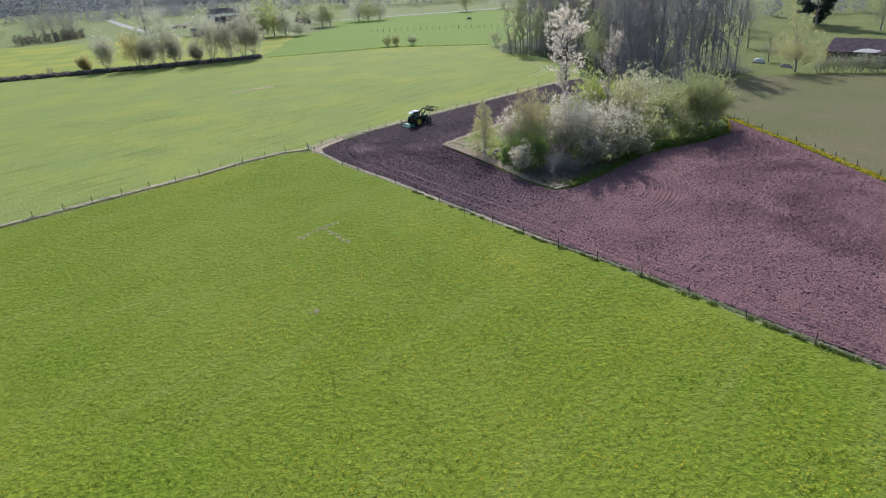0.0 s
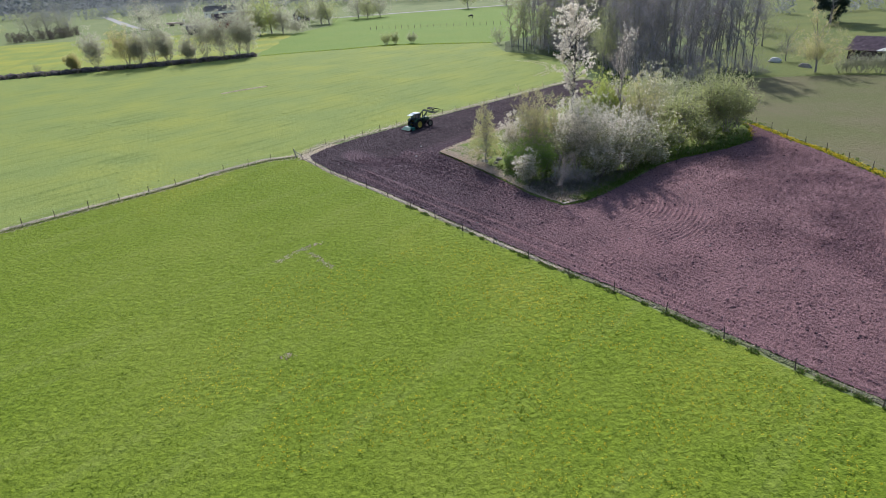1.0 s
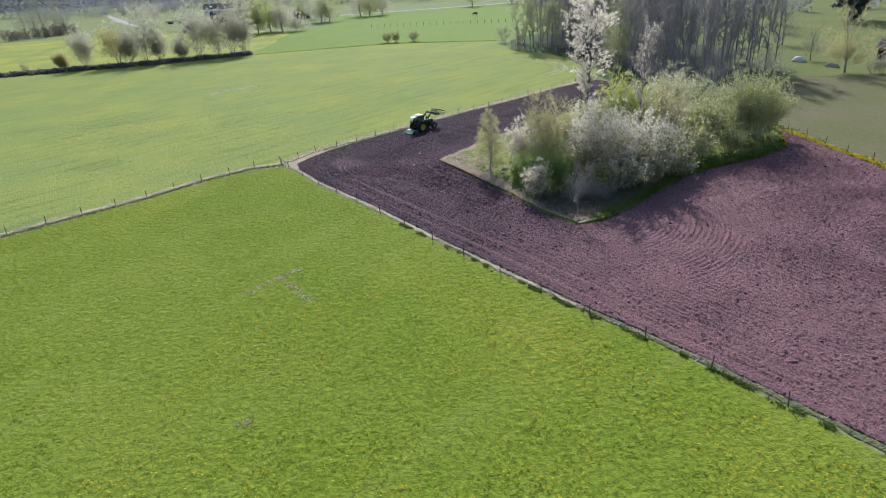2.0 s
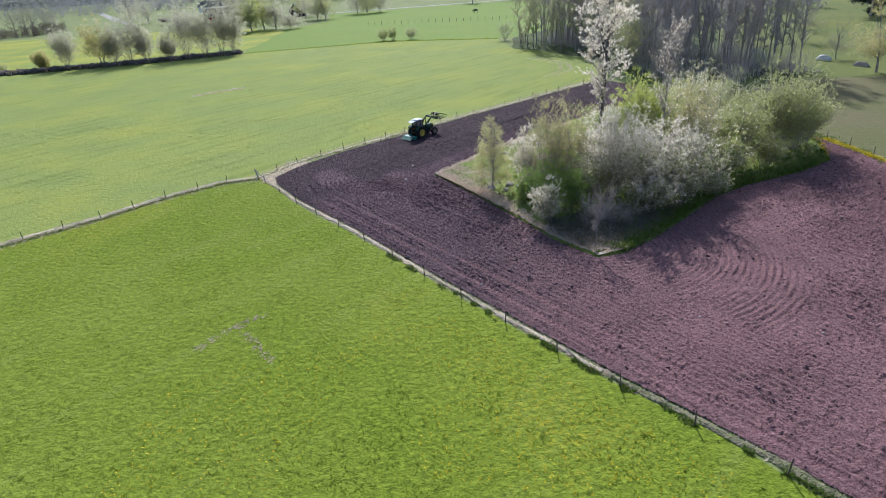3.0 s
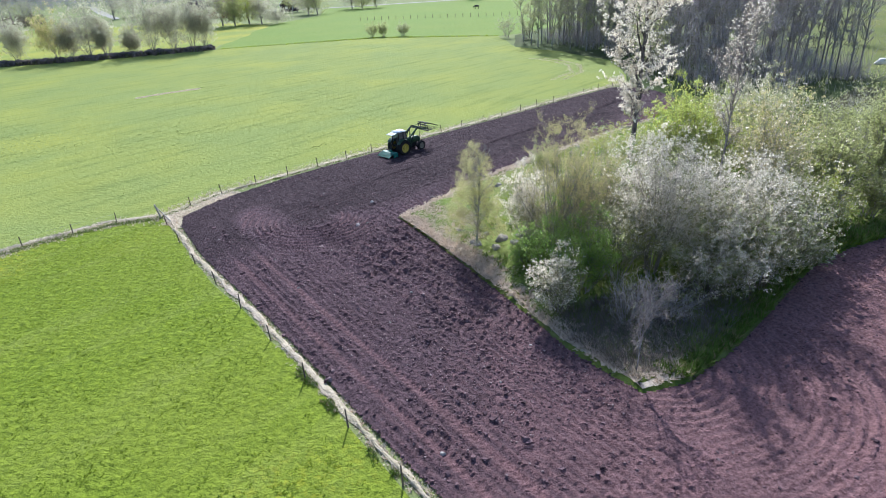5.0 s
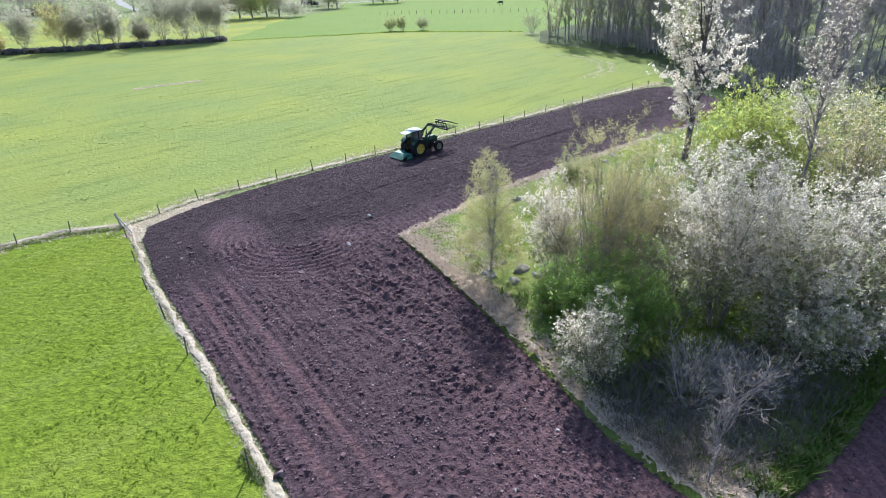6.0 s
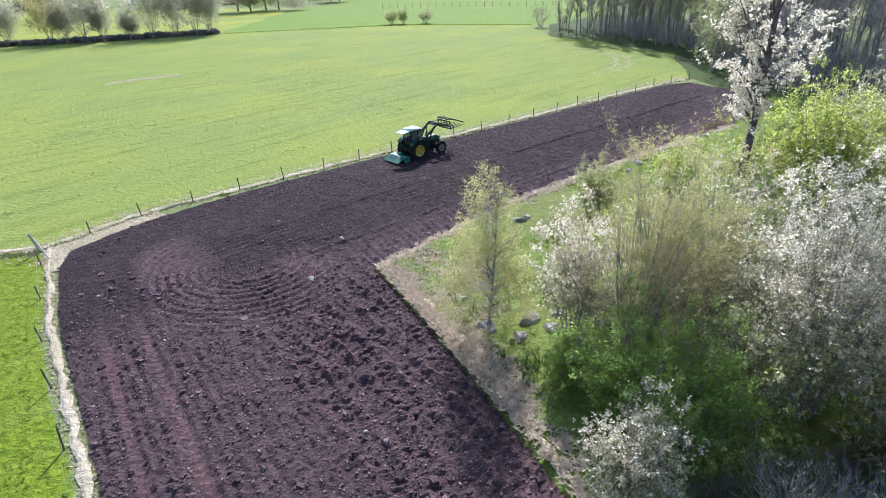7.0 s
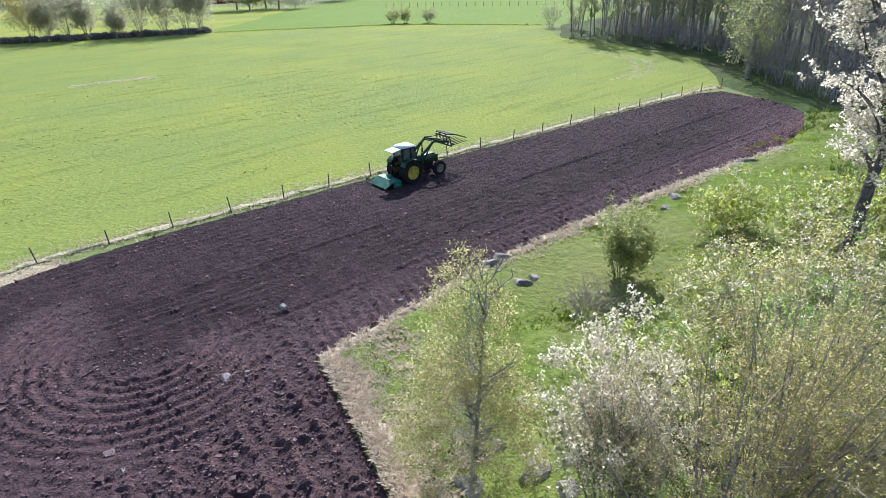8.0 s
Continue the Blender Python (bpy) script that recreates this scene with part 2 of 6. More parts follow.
def rod(bm, a, b, ra, rb=None, sides=8):
    """A tapered round bar from a to b."""
    a, b = Vector(a), Vector(b)
    rb = ra if rb is None else rb
    m = Matrix.Translation((a + b) / 2) @ (b - a).to_track_quat("Z", "Y").to_matrix().to_4x4()
    bmesh.ops.create_cone(bm, cap_ends=True, segments=sides, radius1=ra, radius2=rb, depth=(b - a).length, matrix=m)
    return bm


def beam(bm, a, b, w, h):
    """A square bar from a to b."""
    a, b = Vector(a), Vector(b)
    m = Matrix.Translation((a + b) / 2) @ (b - a).to_track_quat("Z", "Y").to_matrix().to_4x4()
    made = bmesh.ops.create_cube(bm, size=1)["verts"]
    for v in made:
        v.co = Vector((v.co.x * w, v.co.y * h, v.co.z * (b - a).length))
    bmesh.ops.transform(bm, matrix=m, verts=made)
    return bm


def inside(poly, x, y):
    """Which of the points lie in the polygon."""
    hit = np.zeros(np.shape(x), dtype=bool)
    for (x0, y0), (x1, y1) in zip(poly, poly[1:] + poly[:1]):
        cross = (y0 > y) != (y1 > y)
        hit ^= cross & (x < (x1 - x0) * (y - y0) / (y1 - y0 + 1e-12) + x0)
    return hit


def edge_distance(poly, x, y, closed=True):
    """Distance of the points from the polygon's outline."""
    best = np.full(np.shape(x), 1e9)
    for (x0, y0), (x1, y1) in zip(poly, poly[1:] + (poly[:1] if closed else [])):
        dx, dy = x1 - x0, y1 - y0
        t = np.clip(((x - x0) * dx + (y - y0) * dy) / (dx * dx + dy * dy), 0, 1)
        best = np.minimum(best, np.hypot(x - x0 - t * dx, y - y0 - t * dy))
    return best


def lattice(rng, size=512):
    return rng.random((size, size))


def value_noise(table, x, y):
    """Smooth noise in 0..1 at one cell a unit."""
    n = table.shape[0]
    xi, yi = np.floor(x).astype(int), np.floor(y).astype(int)
    fx, fy = x - xi, y - yi
    fx, fy = fx * fx * (3 - 2 * fx), fy * fy * (3 - 2 * fy)
    a, b = table[xi % n, yi % n], table[(xi + 1) % n, yi % n]
    c, d = table[xi % n, (yi + 1) % n], table[(xi + 1) % n, (yi + 1) % n]
    return (a * (1 - fx) + b * fx) * (1 - fy) + (c * (1 - fx) + d * fx) * fy


def sheet(name, poly, z, mat, label, step=None, wobble=0.0):
    """A flat piece of land with a slightly uneven outline."""
    rng = random.Random(len(name))
    bm = bmesh.new()
    pts = []
    for (x0, y0), (x1, y1) in zip(poly, poly[1:] + poly[:1]):
        n = max(1, int(math.hypot(x1 - x0, y1 - y0) / (step or 1e9)))
        for i in range(n):
            w = wobble * (rng.random() - 0.5) if i else 0
            pts.append((x0 + (x1 - x0) * i / n + w, y0 + (y1 - y0) * i / n + w, z))
    bm.faces.new([bm.verts.new(p) for p in pts])
    bmesh.ops.triangulate(bm, faces=bm.faces[:])
    me = mesh_bm(name, bm, mat)
    for poly_ in me.polygons:
        if poly_.normal.z < 0:
            poly_.flip()
    return structure(name, me, label)


def scatter(rng, poly, count):
    """Random places in a polygon."""
    xs, ys = [p[0] for p in poly], [p[1] for p in poly]
    out = np.zeros((0, 2))
    while len(out) < count:
        p = np.column_stack((rng.uniform(min(xs), max(xs), count * 2), rng.uniform(min(ys), max(ys), count * 2)))
        out = np.vstack((out, p[inside(poly, p[:, 0], p[:, 1])]))
    return out[:count]


def along(rng, line, count, width):
    """Random places in a strip along a line."""
    seg = [math.hypot(b[0] - a[0], b[1] - a[1]) for a, b in zip(line, line[1:])]
    cum = np.concatenate(([0], np.cumsum(seg)))
    s = rng.uniform(0, cum[-1], count)
    i = np.clip(np.searchsorted(cum, s) - 1, 0, len(seg) - 1)
    a, b = np.array(line)[i], np.array(line)[i + 1]
    f = ((s - cum[i]) / np.array(seg)[i])[:, None]
    d = (b - a) / np.array(seg)[i][:, None]
    off = rng.normal(0, width / 2, count)[:, None]
    return a + (b - a) * f + np.column_stack((-d[:, 1], d[:, 0])) * off


def tufts(name, rng, places, blades, height, width, lean, mat, label, z=0.0, size_at=None):
    """Grass tufts: each a few bent pointed blades."""
    n = len(places)
    k = rng.uniform(0.55, 1.35, n) * (1 if size_at is None else size_at)
    V, Fs = [], []
    for j in range(blades):
        ang = rng.uniform(0, 2 * math.pi, n)
        base = np.column_stack((places + rng.normal(0, width * 0.5, (n, 2)), np.full(n, z - 0.01)))
        out = np.column_stack((np.cos(ang), np.sin(ang), np.zeros(n)))
        side = np.column_stack((-np.sin(ang), np.cos(ang), np.zeros(n))) * (width * k * rng.uniform(0.5, 1.0, n))[:, None]
        h = (height * k * rng.uniform(0.6, 1.1, n))[:, None]
        tip = base + out * h * rng.uniform(0.3, 1.0, n)[:, None] * lean + np.array((0, 0, 1)) * h
        V.append(np.stack((base - side / 2, base + side / 2, tip), axis=1))
    V = np.stack(V, axis=1).reshape(-1, 3)
    F = np.arange(len(V)).reshape(-1, 3)
    return tagged(new(name, mesh_np(name, V, F, mat)), label, "grass", "", "stuff")


# ---- plan of the fields ----
CORNER = (-19.6, 78.7)
FENCE_A = [CORNER, (-23.0, 77.9), (-27.4, 74.3), (-31.4, 69.6), (-39.0, 62.7), (-47.1, 55.3), (-75.0, 30.0), (-105.0, 2.0)]
FENCE_B = [CORNER, (-14.2, 71.0), (-7.6, 63.1), (-1.3, 54.9), (7.8, 43.6), (12.4, 38.4), (22.9, 24.9), (52.0, -12.0)]
FENCE_C = [CORNER, (-16.5, 83.7), (-12.0, 87.8), (-5.2, 94.2), (3.6, 102.1), (10.6, 108.4), (17.1, 114.4), (24.0, 120.4), (27.5, 123.0)]
FENCE_D = [(39.2, 88.0), (39.8, 81.5), (40.6, 72.8), (41.4, 68.9), (42.5, 54.1), (44.5, 34.0), (47.0, 10.0)]
ISLE_NEAR = [(-1.3, 76.6), (1.6, 71.8), (5.2, 65.3), (8.2, 59.4), (10.4, 56.7), (12.4, 57.3), (15.1, 59.4), (22.5, 66.8), (25.9, 69.0), (32.0, 71.6), (36.0, 74.2), (38.4, 80.0), (38.8, 88.0)]
ISLE_FAR = [(-1.3, 76.6), (1.7, 80.3), (5.3, 84.8), (11.5, 90.7), (18.9, 97.2), (24.1, 101.4), (27.8, 106.2), (30.2, 111.5)]
ISLE = ISLE_NEAR + [(44, 104), (42, 110)] + ISLE_FAR[:0:-1]
PLOUGH = [(-17.9, 78.6), (-17.2, 76.5), (-13.65, 71.3), (-7.1, 63.45), (-0.8, 55.25), (8.25, 44.0), (12.85, 38.75), (23.3, 25.25), (52.2, -11.5), (47.0, 10.0), (44.0, 34.0), (42.0, 54.1), (40.9, 68.9), (39.3, 81.5),
          (38.6, 88.0)] + ISLE_NEAR[-2::-1] + ISLE_FAR[1:] + [(29.6, 115.5), (26.8, 120.6), (23.95, 119.7), (17.25, 113.95), (10.85, 108.05), (3.85, 101.75), (-4.85, 93.75), (-11.65, 87.35), (-15.4, 83.1), (-16.8, 80.9)]
TIP = [(8.2, 60.2), (10.3, 57.4), (15.0, 60.2), (20.0, 65.4), (14.5, 65.0), (10, 63.6), (7.4, 63.2)]
MEADOW = [CORNER] + FENCE_A[1:] + [(-105, -60), (60, -60)] + FENCE_B[:0:-1]

# ---- land ----
bm = bmesh.new()
bmesh.ops.create_grid(bm, x_segments=30, y_segments=30, size=2200, matrix=Matrix.Translation((0, 300, -0.02)))
structure("ground", mesh_bm("ground", bm, M_GROUND), "wide open farmland of spring grass reaching the horizon")
sheet("meadow_near", MEADOW, 0.0, M_NEAR, "lush green spring meadow with dandelions, fenced on two sides", 2.0, 0.3)
sheet("meadow_left", [CORNER] + FENCE_C[1:] + [(30, 128), (31, 142), (24, 158), (16, 168), (14, 190), (-17, 200), (-57, 192), (-83, 183), (-104, 179), (-129, 174), (-190, 150), (-190, -40)] + FENCE_A[:0:-1],
      0.004, M_LEFT, "pale green cut meadow with faint mowing lines behind a wire fence", 4.0, 0.4)
sheet("pasture_far", [(-17, 200.4), (14, 190.4), (30, 200), (60, 330), (26, 361), (-26, 352), (-60, 347), (-52, 300), (-64, 262), (-60, 215), (-57, 192.4)], 0.008, M_BRIGHT, "bright green pasture beyond the ditch", 8, 1.5)
sheet("pasture_yellow", [(-58, 194), (-62, 260), (-90, 290), (-150, 300), (-260, 300), (-330, 260), (-300, 200), (-190, 152), (-129, 176), (-104, 181), (-83, 185)], 0.012, M_YELLOW, "yellow flowering pasture behind the stone wall", 8, 2)
sheet("field_right", FENCE_D + [(110, 10), (130, 80), (79, 107), (66, 111), (52, 113), (44, 106)], 0.006, M_RIGHT, "thin brownish green sown field beyond the dandelion verge", 4, 0.5)
sheet("verge_corner_mat", [(-19.4, 78.6), (-16.6, 83.2), (-15.2, 83.2), (-16.6, 80.8), (-17.7, 78.6), (-17.0, 76.4), (-17.6, 76.2)], 0.03, M_STRAWMID, "bleached matted grass in the field's corner", 0.6, 0.3)
sheet("garden_lawn", [(52, 113.5), (66, 111.5), (79, 107.5), (140, 80), (260, 140), (200, 330), (70, 240), (58, 150)], 0.009, M_LAWN, "sunny garden lawn round the house", 6, 1)
sheet("wood_floor", [(27.5, 124), (30, 112), (42, 110), (44, 104), (52, 112), (60, 117), (62, 150), (50, 190), (36, 215), (18, 190), (16, 168), (24, 158), (31, 142)], 0.014, M_LITTER, "leaf litter and ground ivy under bare woodland trees", 4, 1)
sheet("road_far", [(-150, 366), (-60, 351), (-26, 357), (26, 366), (90, 384), (90, 389), (26, 371), (-26, 362), (-60, 356), (-150, 371)], 0.015, M_ROAD, "pale gravel road crossing the far fields", 10, 0.5)
sheet("road_left", [(-163, 352), (-167, 353), (-213, 421), (-298, 560), (-294, 562), (-208, 423)], 0.017, M_ROAD, "pale gravel drive leading off to the far farm", 10, 0.5)

# tilled soil: a fine relief of harrow lines, ruts and clods
rng = np.random.default_rng(3)
NT = [lattice(rng) for _ in range(4)]
STEP = 0.105


def soil_height(x, y):
    """Relief of the tilled soil and how dry it lies, with crest and trough shading mixed in."""
    bx, by = 0.617, -0.787
    across = (x + 19.0) * -by + (y - 78.2) * bx          # metres in from the meadow fence
    along_b = (x + 19.0) * bx + (y - 78.2) * by
    across_c = (x + 19.0) * 0.69 - (y - 78.7) * 0.724     # metres in from the upper fence
    tip = np.hypot(x - 11.5, y - 58.5)
    turn = np.hypot(x + 7.6, y - 76.9)
    swing = value_noise(NT[0], x * 0.11 + 40, y * 0.11 + 40) * 1.6
    # headland: rings about the grove's point, then straight lines by the meadow fence
    w_tip = np.clip((15 - tip) / 4, 0, 1) * np.clip((across - 7.5) / 2.5, 0, 1)
    toward, onward = (x + 7.6) * -0.69 + (y - 76.9) * 0.72, (x + 7.6) * 0.72 + (y - 76.9) * 0.69
    w_turn = np.clip((6.6 - turn) / 1.2, 0, 1) * np.clip((across - 3.2) / 1.0, 0, 1) * np.clip((turn - 1) / 1.0, 0, 1) * np.clip((3.5 - onward) / 1.5, 0, 1) * np.maximum(np.clip((1 - toward) / 2, 0, 1), np.clip((-0.5 - onward) / 2, 0, 1))
    w_c = np.clip((12.5 - across_c) / 3, 0, 1) * (1 - w_turn)
    line = 0.65 * np.sin(2 * np.pi * (across + 0.25 * swing) / 0.4)
    far_line = 1.35 * np.sin(2 * np.pi * (across + 0.14 * along_b + 0.6 * swing) / 0.46)
    side = np.clip((across - 10) / 4, 0, 1)
    line = line * (1 - side) + far_line * side
    line = line * (1 - w_tip) + 0.8 * np.sin(2 * np.pi * (tip + swing * 0.5) / 0.42) * w_tip
    line = line * (1 - w_c) + 0.8 * np.sin(2 * np.pi * across_c / 0.5) * w_c
    line = line * (1 - w_turn) + 1.7 * np.sin(2 * np.pi * (turn + 0.3 * swing) / 0.46) * w_turn
    line = line * (0.35 + 1.1 * value_noise(NT[2], x * 0.35 + 9, y * 0.35)) * (1 - 0.45 * w_c)
    n1, n2, n3 = value_noise(NT[1], x * 1.1, y * 1.1), value_noise(NT[2], x * 2.7, y * 2.7), value_noise(NT[3], x * 6.1, y * 6.1)
    rough = np.clip((across - 5.5) / 2, 0, 1) * np.clip((15 - across) / 3, 0, 1) * np.clip((30 - along_b) / 5, 0, 1) * np.clip((along_b - 4) / 4, 0, 1) * (1 - w_turn) * (1 - w_c)
    z = 0.03 + 0.046 * line * (1 - 0.7 * rough) + 0.03 * n1 + 0.04 * n2 + (0.1 + 0.09 * rough) * (1 - 0.6 * w_turn - 0.45 * w_c) * (n3 - 0.4) * (0.4 + n1)
    rows = np.maximum(0, np.sin(2 * np.pi * (across + 0.3 * swing) / 0.95))
    z += rough * 0.13 * rows * (0.15 + 1.3 * n2 * (0.3 + n1))
    # the edge of the fresh pass and old wheel lines along the upper strip
    on_strip = np.clip((across - 7) / 2, 0, 1)
    z += 0.09 * np.exp(-((across_c - 5.5 - 0.25 * swing) / 0.16) ** 2) * on_strip * (0.4 + n2)
    for off in (9.8, 10.5, 11.2):
        z -= 0.05 * np.exp(-((across_c - off + 0.2 * swing) / 0.14) ** 2) * on_strip
    # wheel ruts with lug marks
    rut = np.zeros_like(x)
    lug = np.zeros_like(x)
    for off in (1.35, 2.75):
        bend = 0.055 * np.maximum(0, 10 - along_b) ** 2
        d = np.abs(across - off - 0.15 * swing - bend)
        w = np.clip((0.21 - d) / 0.07, 0, 1) * np.clip((along_b - 3.5) / 2, 0, 1)
        rut = np.maximum(rut, w)
        tread = np.sin(2 * np.pi * (along_b + 1.1 * d) / 0.38)
        lug = np.maximum(lug, w * (0.5 + 0.5 * tread))
        z += w * (-0.03 + 0.022 * tread - 0.75 * (z - 0.05))
    # dry, pale crust away from the fresh tilling
    dry = np.clip((along_b * 0.62 + across * 0.42 - 18) / 13, 0, 1)
    # line and rows also paint relief shading: crests pale, troughs dark
    dry = np.clip(dry + 0.2 * rut + 0.36 * lug + 0.2 * (n1 - 0.5) + 0.3 * np.maximum(-0.5, line) * (1 - rough) * (1 - 0.5 * rut) * (1 - w_c) + 0.45 * rough * (0.15 + rows * rows * n2) - 0.3 * w_c + 0.05 * w_turn * np.maximum(0, line), 0, 1)
    dry = np.maximum(dry, 0.05 * np.clip(1.2 - w_c, 0, 1) * (0.5 + n2))
    # the last pass lies dark and moist
    fresh = np.clip((across_c - 5.4) / 0.4, 0, 1) * np.clip((10.2 - across_c) / 1.2, 0, 1) * on_strip
    return z, dry - np.maximum(0.5 * fresh, 0.42 * w_c * (1 - w_turn)) * (1 - 0.4 * n2)


gx, gy = np.meshgrid(np.arange(-19, 53, STEP), np.arange(-11, 121, STEP), indexing="ij")
keep = inside(PLOUGH, gx, gy) & (gy > 8)
hz, hd = soil_height(gx, gy)
rim = np.clip(edge_distance(PLOUGH, gx, gy) / 0.5, 0, 1)
hz = 0.03 + np.maximum(hz, -0.01) * (0.35 + 0.65 * rim)
idx = np.full(gx.shape, -1)
cells = keep[:-1, :-1] & keep[1:, :-1] & keep[:-1, 1:] & keep[1:, 1:]
used = np.zeros_like(keep)
for di in (0, 1):
    for dj in (0, 1):
        used[di:used.shape[0] - 1 + di, dj:used.shape[1] - 1 + dj] |= cells
idx[used] = np.arange(used.sum())
ci, cj = np.nonzero(cells)
faces = np.column_stack((idx[ci, cj], idx[ci + 1, cj], idx[ci + 1, cj + 1], idx[ci, cj + 1]))
structure("field_ploughed", mesh_np("field_ploughed", np.column_stack((gx[used], gy[used], hz[used])), faces, M_SOIL, False, ("dry", hd[used])), "freshly tilled brown soil with harrow lines and wheel ruts")


def lumps(name, rng, places, sizes, z, mat, label, category):
    """Many small uneven lumps, each a squashed eight-sided stone."""
    n = len(places)
    shape = np.array([(-0.7, -0.6, -0.4), (0.75, -0.55, -0.4), (0.7, 0.65, -0.4), (-0.65, 0.6, -0.4), (-0.55, -0.5, 0.5), (0.6, -0.45, 0.4), (0.5, 0.55, 0.55), (-0.5, 0.45, 0.4)])
    tri = np.array([(4, 5, 6), (4, 6, 7), (0, 1, 5), (0, 5, 4), (1, 2, 6), (1, 6, 5), (2, 3, 7), (2, 7, 6), (3, 0, 4), (3, 4, 7)])
    ang = rng.uniform(0, 6.28, n)
    jit = rng.uniform(0.6, 1.35, (n, 8, 1))
    p = shape[None] * jit * sizes[:, None, None]
    c, s = np.cos(ang)[:, None], np.sin(ang)[:, None]
    p = np.stack((p[:, :, 0] * c - p[:, :, 1] * s, p[:, :, 0] * s + p[:, :, 1] * c, p[:, :, 2] + rng.normal(0, 0.14, (n, 8)) * sizes[:, None]), axis=2)
    p += np.column_stack((places, z))[:, None, :]
    faces = (tri[None] + 8 * np.arange(n)[:, None, None]).reshape(-1, 3)
    return tagged(new(name, mesh_np(name, p.reshape(-1, 3), faces, mat)), label, category, "", "stuff")


pl = scatter(rng, PLOUGH, 25000)
pl = pl[pl[:, 1] > 12]
in_b = (pl[:, 0] + 19.0) * 0.787 + (pl[:, 1] - 78.2) * 0.617
pl = pl[(np.abs(in_b - 1.5) > 0.3) & (np.abs(in_b - 2.9) > 0.3)]
pl = pl[np.hypot(pl[:, 0] + 7.6, pl[:, 1] - 76.9) > 6 * rng.random(len(pl)) ** 2]
cz, cd = soil_height(pl[:, 0], pl[:, 1])
near_rough = 1 + 0.5 * ((pl[:, 0] > -15) & (pl[:, 0] < 9) & (pl[:, 1] > 52) & (pl[:, 1] < 76))
lumps("soil_clods", rng, pl, np.clip(rng.lognormal(-3.3, 0.5, len(pl)), 0.02, 0.13) * near_rough, cz + 0.02, M_CLOD, "dark crumbling clods strewn over the tilled soil", "clods")
# furrow rows of big clods along the grove
pl = []
for k in range(9):
    off = 6.6 + 0.95 * k
    row = along(rng, [(-19.0 + 0.787 * off + 0.617 * (5 if k < 4 else 6.5), 78.2 + 0.617 * off - 0.787 * (5 if k < 4 else 6.5)), (-19.0 + 0.787 * off + 0.617 * 33, 78.2 + 0.617 * off - 0.787 * 33)], 420, 0.36)
    pl.append(row)
pl = np.vstack(pl + [along(rng, ISLE_FAR[:7], 900, 0.7)])
pl = pl[inside(PLOUGH, pl[:, 0], pl[:, 1])]
pl = pl[rng.random(len(pl)) < 0.45]
crumbs = scatter(rng, [(-15.4, 73.8), (-9, 66.0), (2.0, 52.8), (10.0, 56.2), (8.0, 59.2), (5.0, 65.2), (1.5, 71.6), (-1.6, 76.4), (-8, 77)], 9000)
in_b = (crumbs[:, 0] + 19.0) * 0.787 + (crumbs[:, 1] - 78.2) * 0.617
crumbs = crumbs[(np.abs(in_b - 1.5) > 0.3) & (np.abs(in_b - 2.9) > 0.3)]
crumbs = crumbs[rng.random(len(crumbs)) < 0.25 + 0.75 * value_noise(NT[1], crumbs[:, 0] * 0.7, crumbs[:, 1] * 0.7)]
lumps("rough_crumbs", rng, crumbs, rng.uniform(0.025, 0.06, len(crumbs)), soil_height(crumbs[:, 0], crumbs[:, 1])[0] + 0.045, M_CRUMB, "loose crumbs of turned soil beside the grove", "clods")
lumps("large_clods", rng, pl, rng.uniform(0.03, 0.075, len(pl)), soil_height(pl[:, 0], pl[:, 1])[0] + 0.03, M_CLOD, "big rough clods turned up along the grove", "clods")

# the grove's ground stands a little proud of the soil
ix, iy = np.meshgrid(np.arange(-2, 46, 0.5), np.arange(56, 113, 0.5), indexing="ij")
keep = inside(ISLE, ix, iy)
rise = np.clip(edge_distance(ISLE, ix, iy) / 0.6, 0, 1)
iz = 0.05 + 0.13 * rise + 0.16 * value_noise(NT[0], ix * 0.8, iy * 0.8) * rise
cells = keep[:-1, :-1] | keep[1:, :-1] | keep[:-1, 1:] | keep[1:, 1:]
idx = np.arange(ix.size).reshape(ix.shape)
iz = np.where(keep, iz, -0.05)
ci, cj = np.nonzero(cells)
faces = np.column_stack((idx[ci, cj], idx[ci + 1, cj], idx[ci + 1, cj + 1], idx[ci, cj + 1]))
structure("ground_grove", mesh_np("ground_grove", np.column_stack((ix.ravel(), iy.ravel(), iz.ravel())), faces, M_ISLE, True), "rough grassy ground of the grove in the field")

# ---- grass ----
rng = np.random.default_rng(5)
NEARBOX = [(-19.8, 77.8), (-31, 68.8), (-46, 55), (-44, 22), (-22, 10), (32, 10), (22, 25), (7.2, 43.2), (-1.9, 54.2), (-8.2, 62.4)]
p = scatter(rng, NEARBOX, 70000)
tufts("meadow_grass", rng, p, 3, 0.052, 0.07, 2.3, M_BLADE, "lush tufts of spring grass covering the meadow", 0.0, 0.75 + 0.5 * value_noise(NT[1], p[:, 0] * 0.9, p[:, 1] * 0.9))
p = scatter(rng, [(-14, 45), (-20, 12), (30, 10), (21, 25.5), (6.5, 43), (0, 50)], 11000)
p = p[value_noise(NT[2], p[:, 0] * 0.25, p[:, 1] * 0.25) > 0.42]
tufts("dandelions_meadow", rng, p, 3, 0.06, 0.055, 1.8, M_DANDELION, "yellow dandelion flowers dotted through the meadow", 0.09)
p = np.vstack((along(rng, FENCE_D[1:5], 1700, 0.45), along(rng, [(36.5, 75.5), (38.2, 79.5), (38.8, 84)], 300, 0.6)))
tufts("dandelions_verge", rng, p, 4, 0.13, 0.13, 1.6, M_DANDELION, "dense yellow dandelions along the fence verge", 0.05)
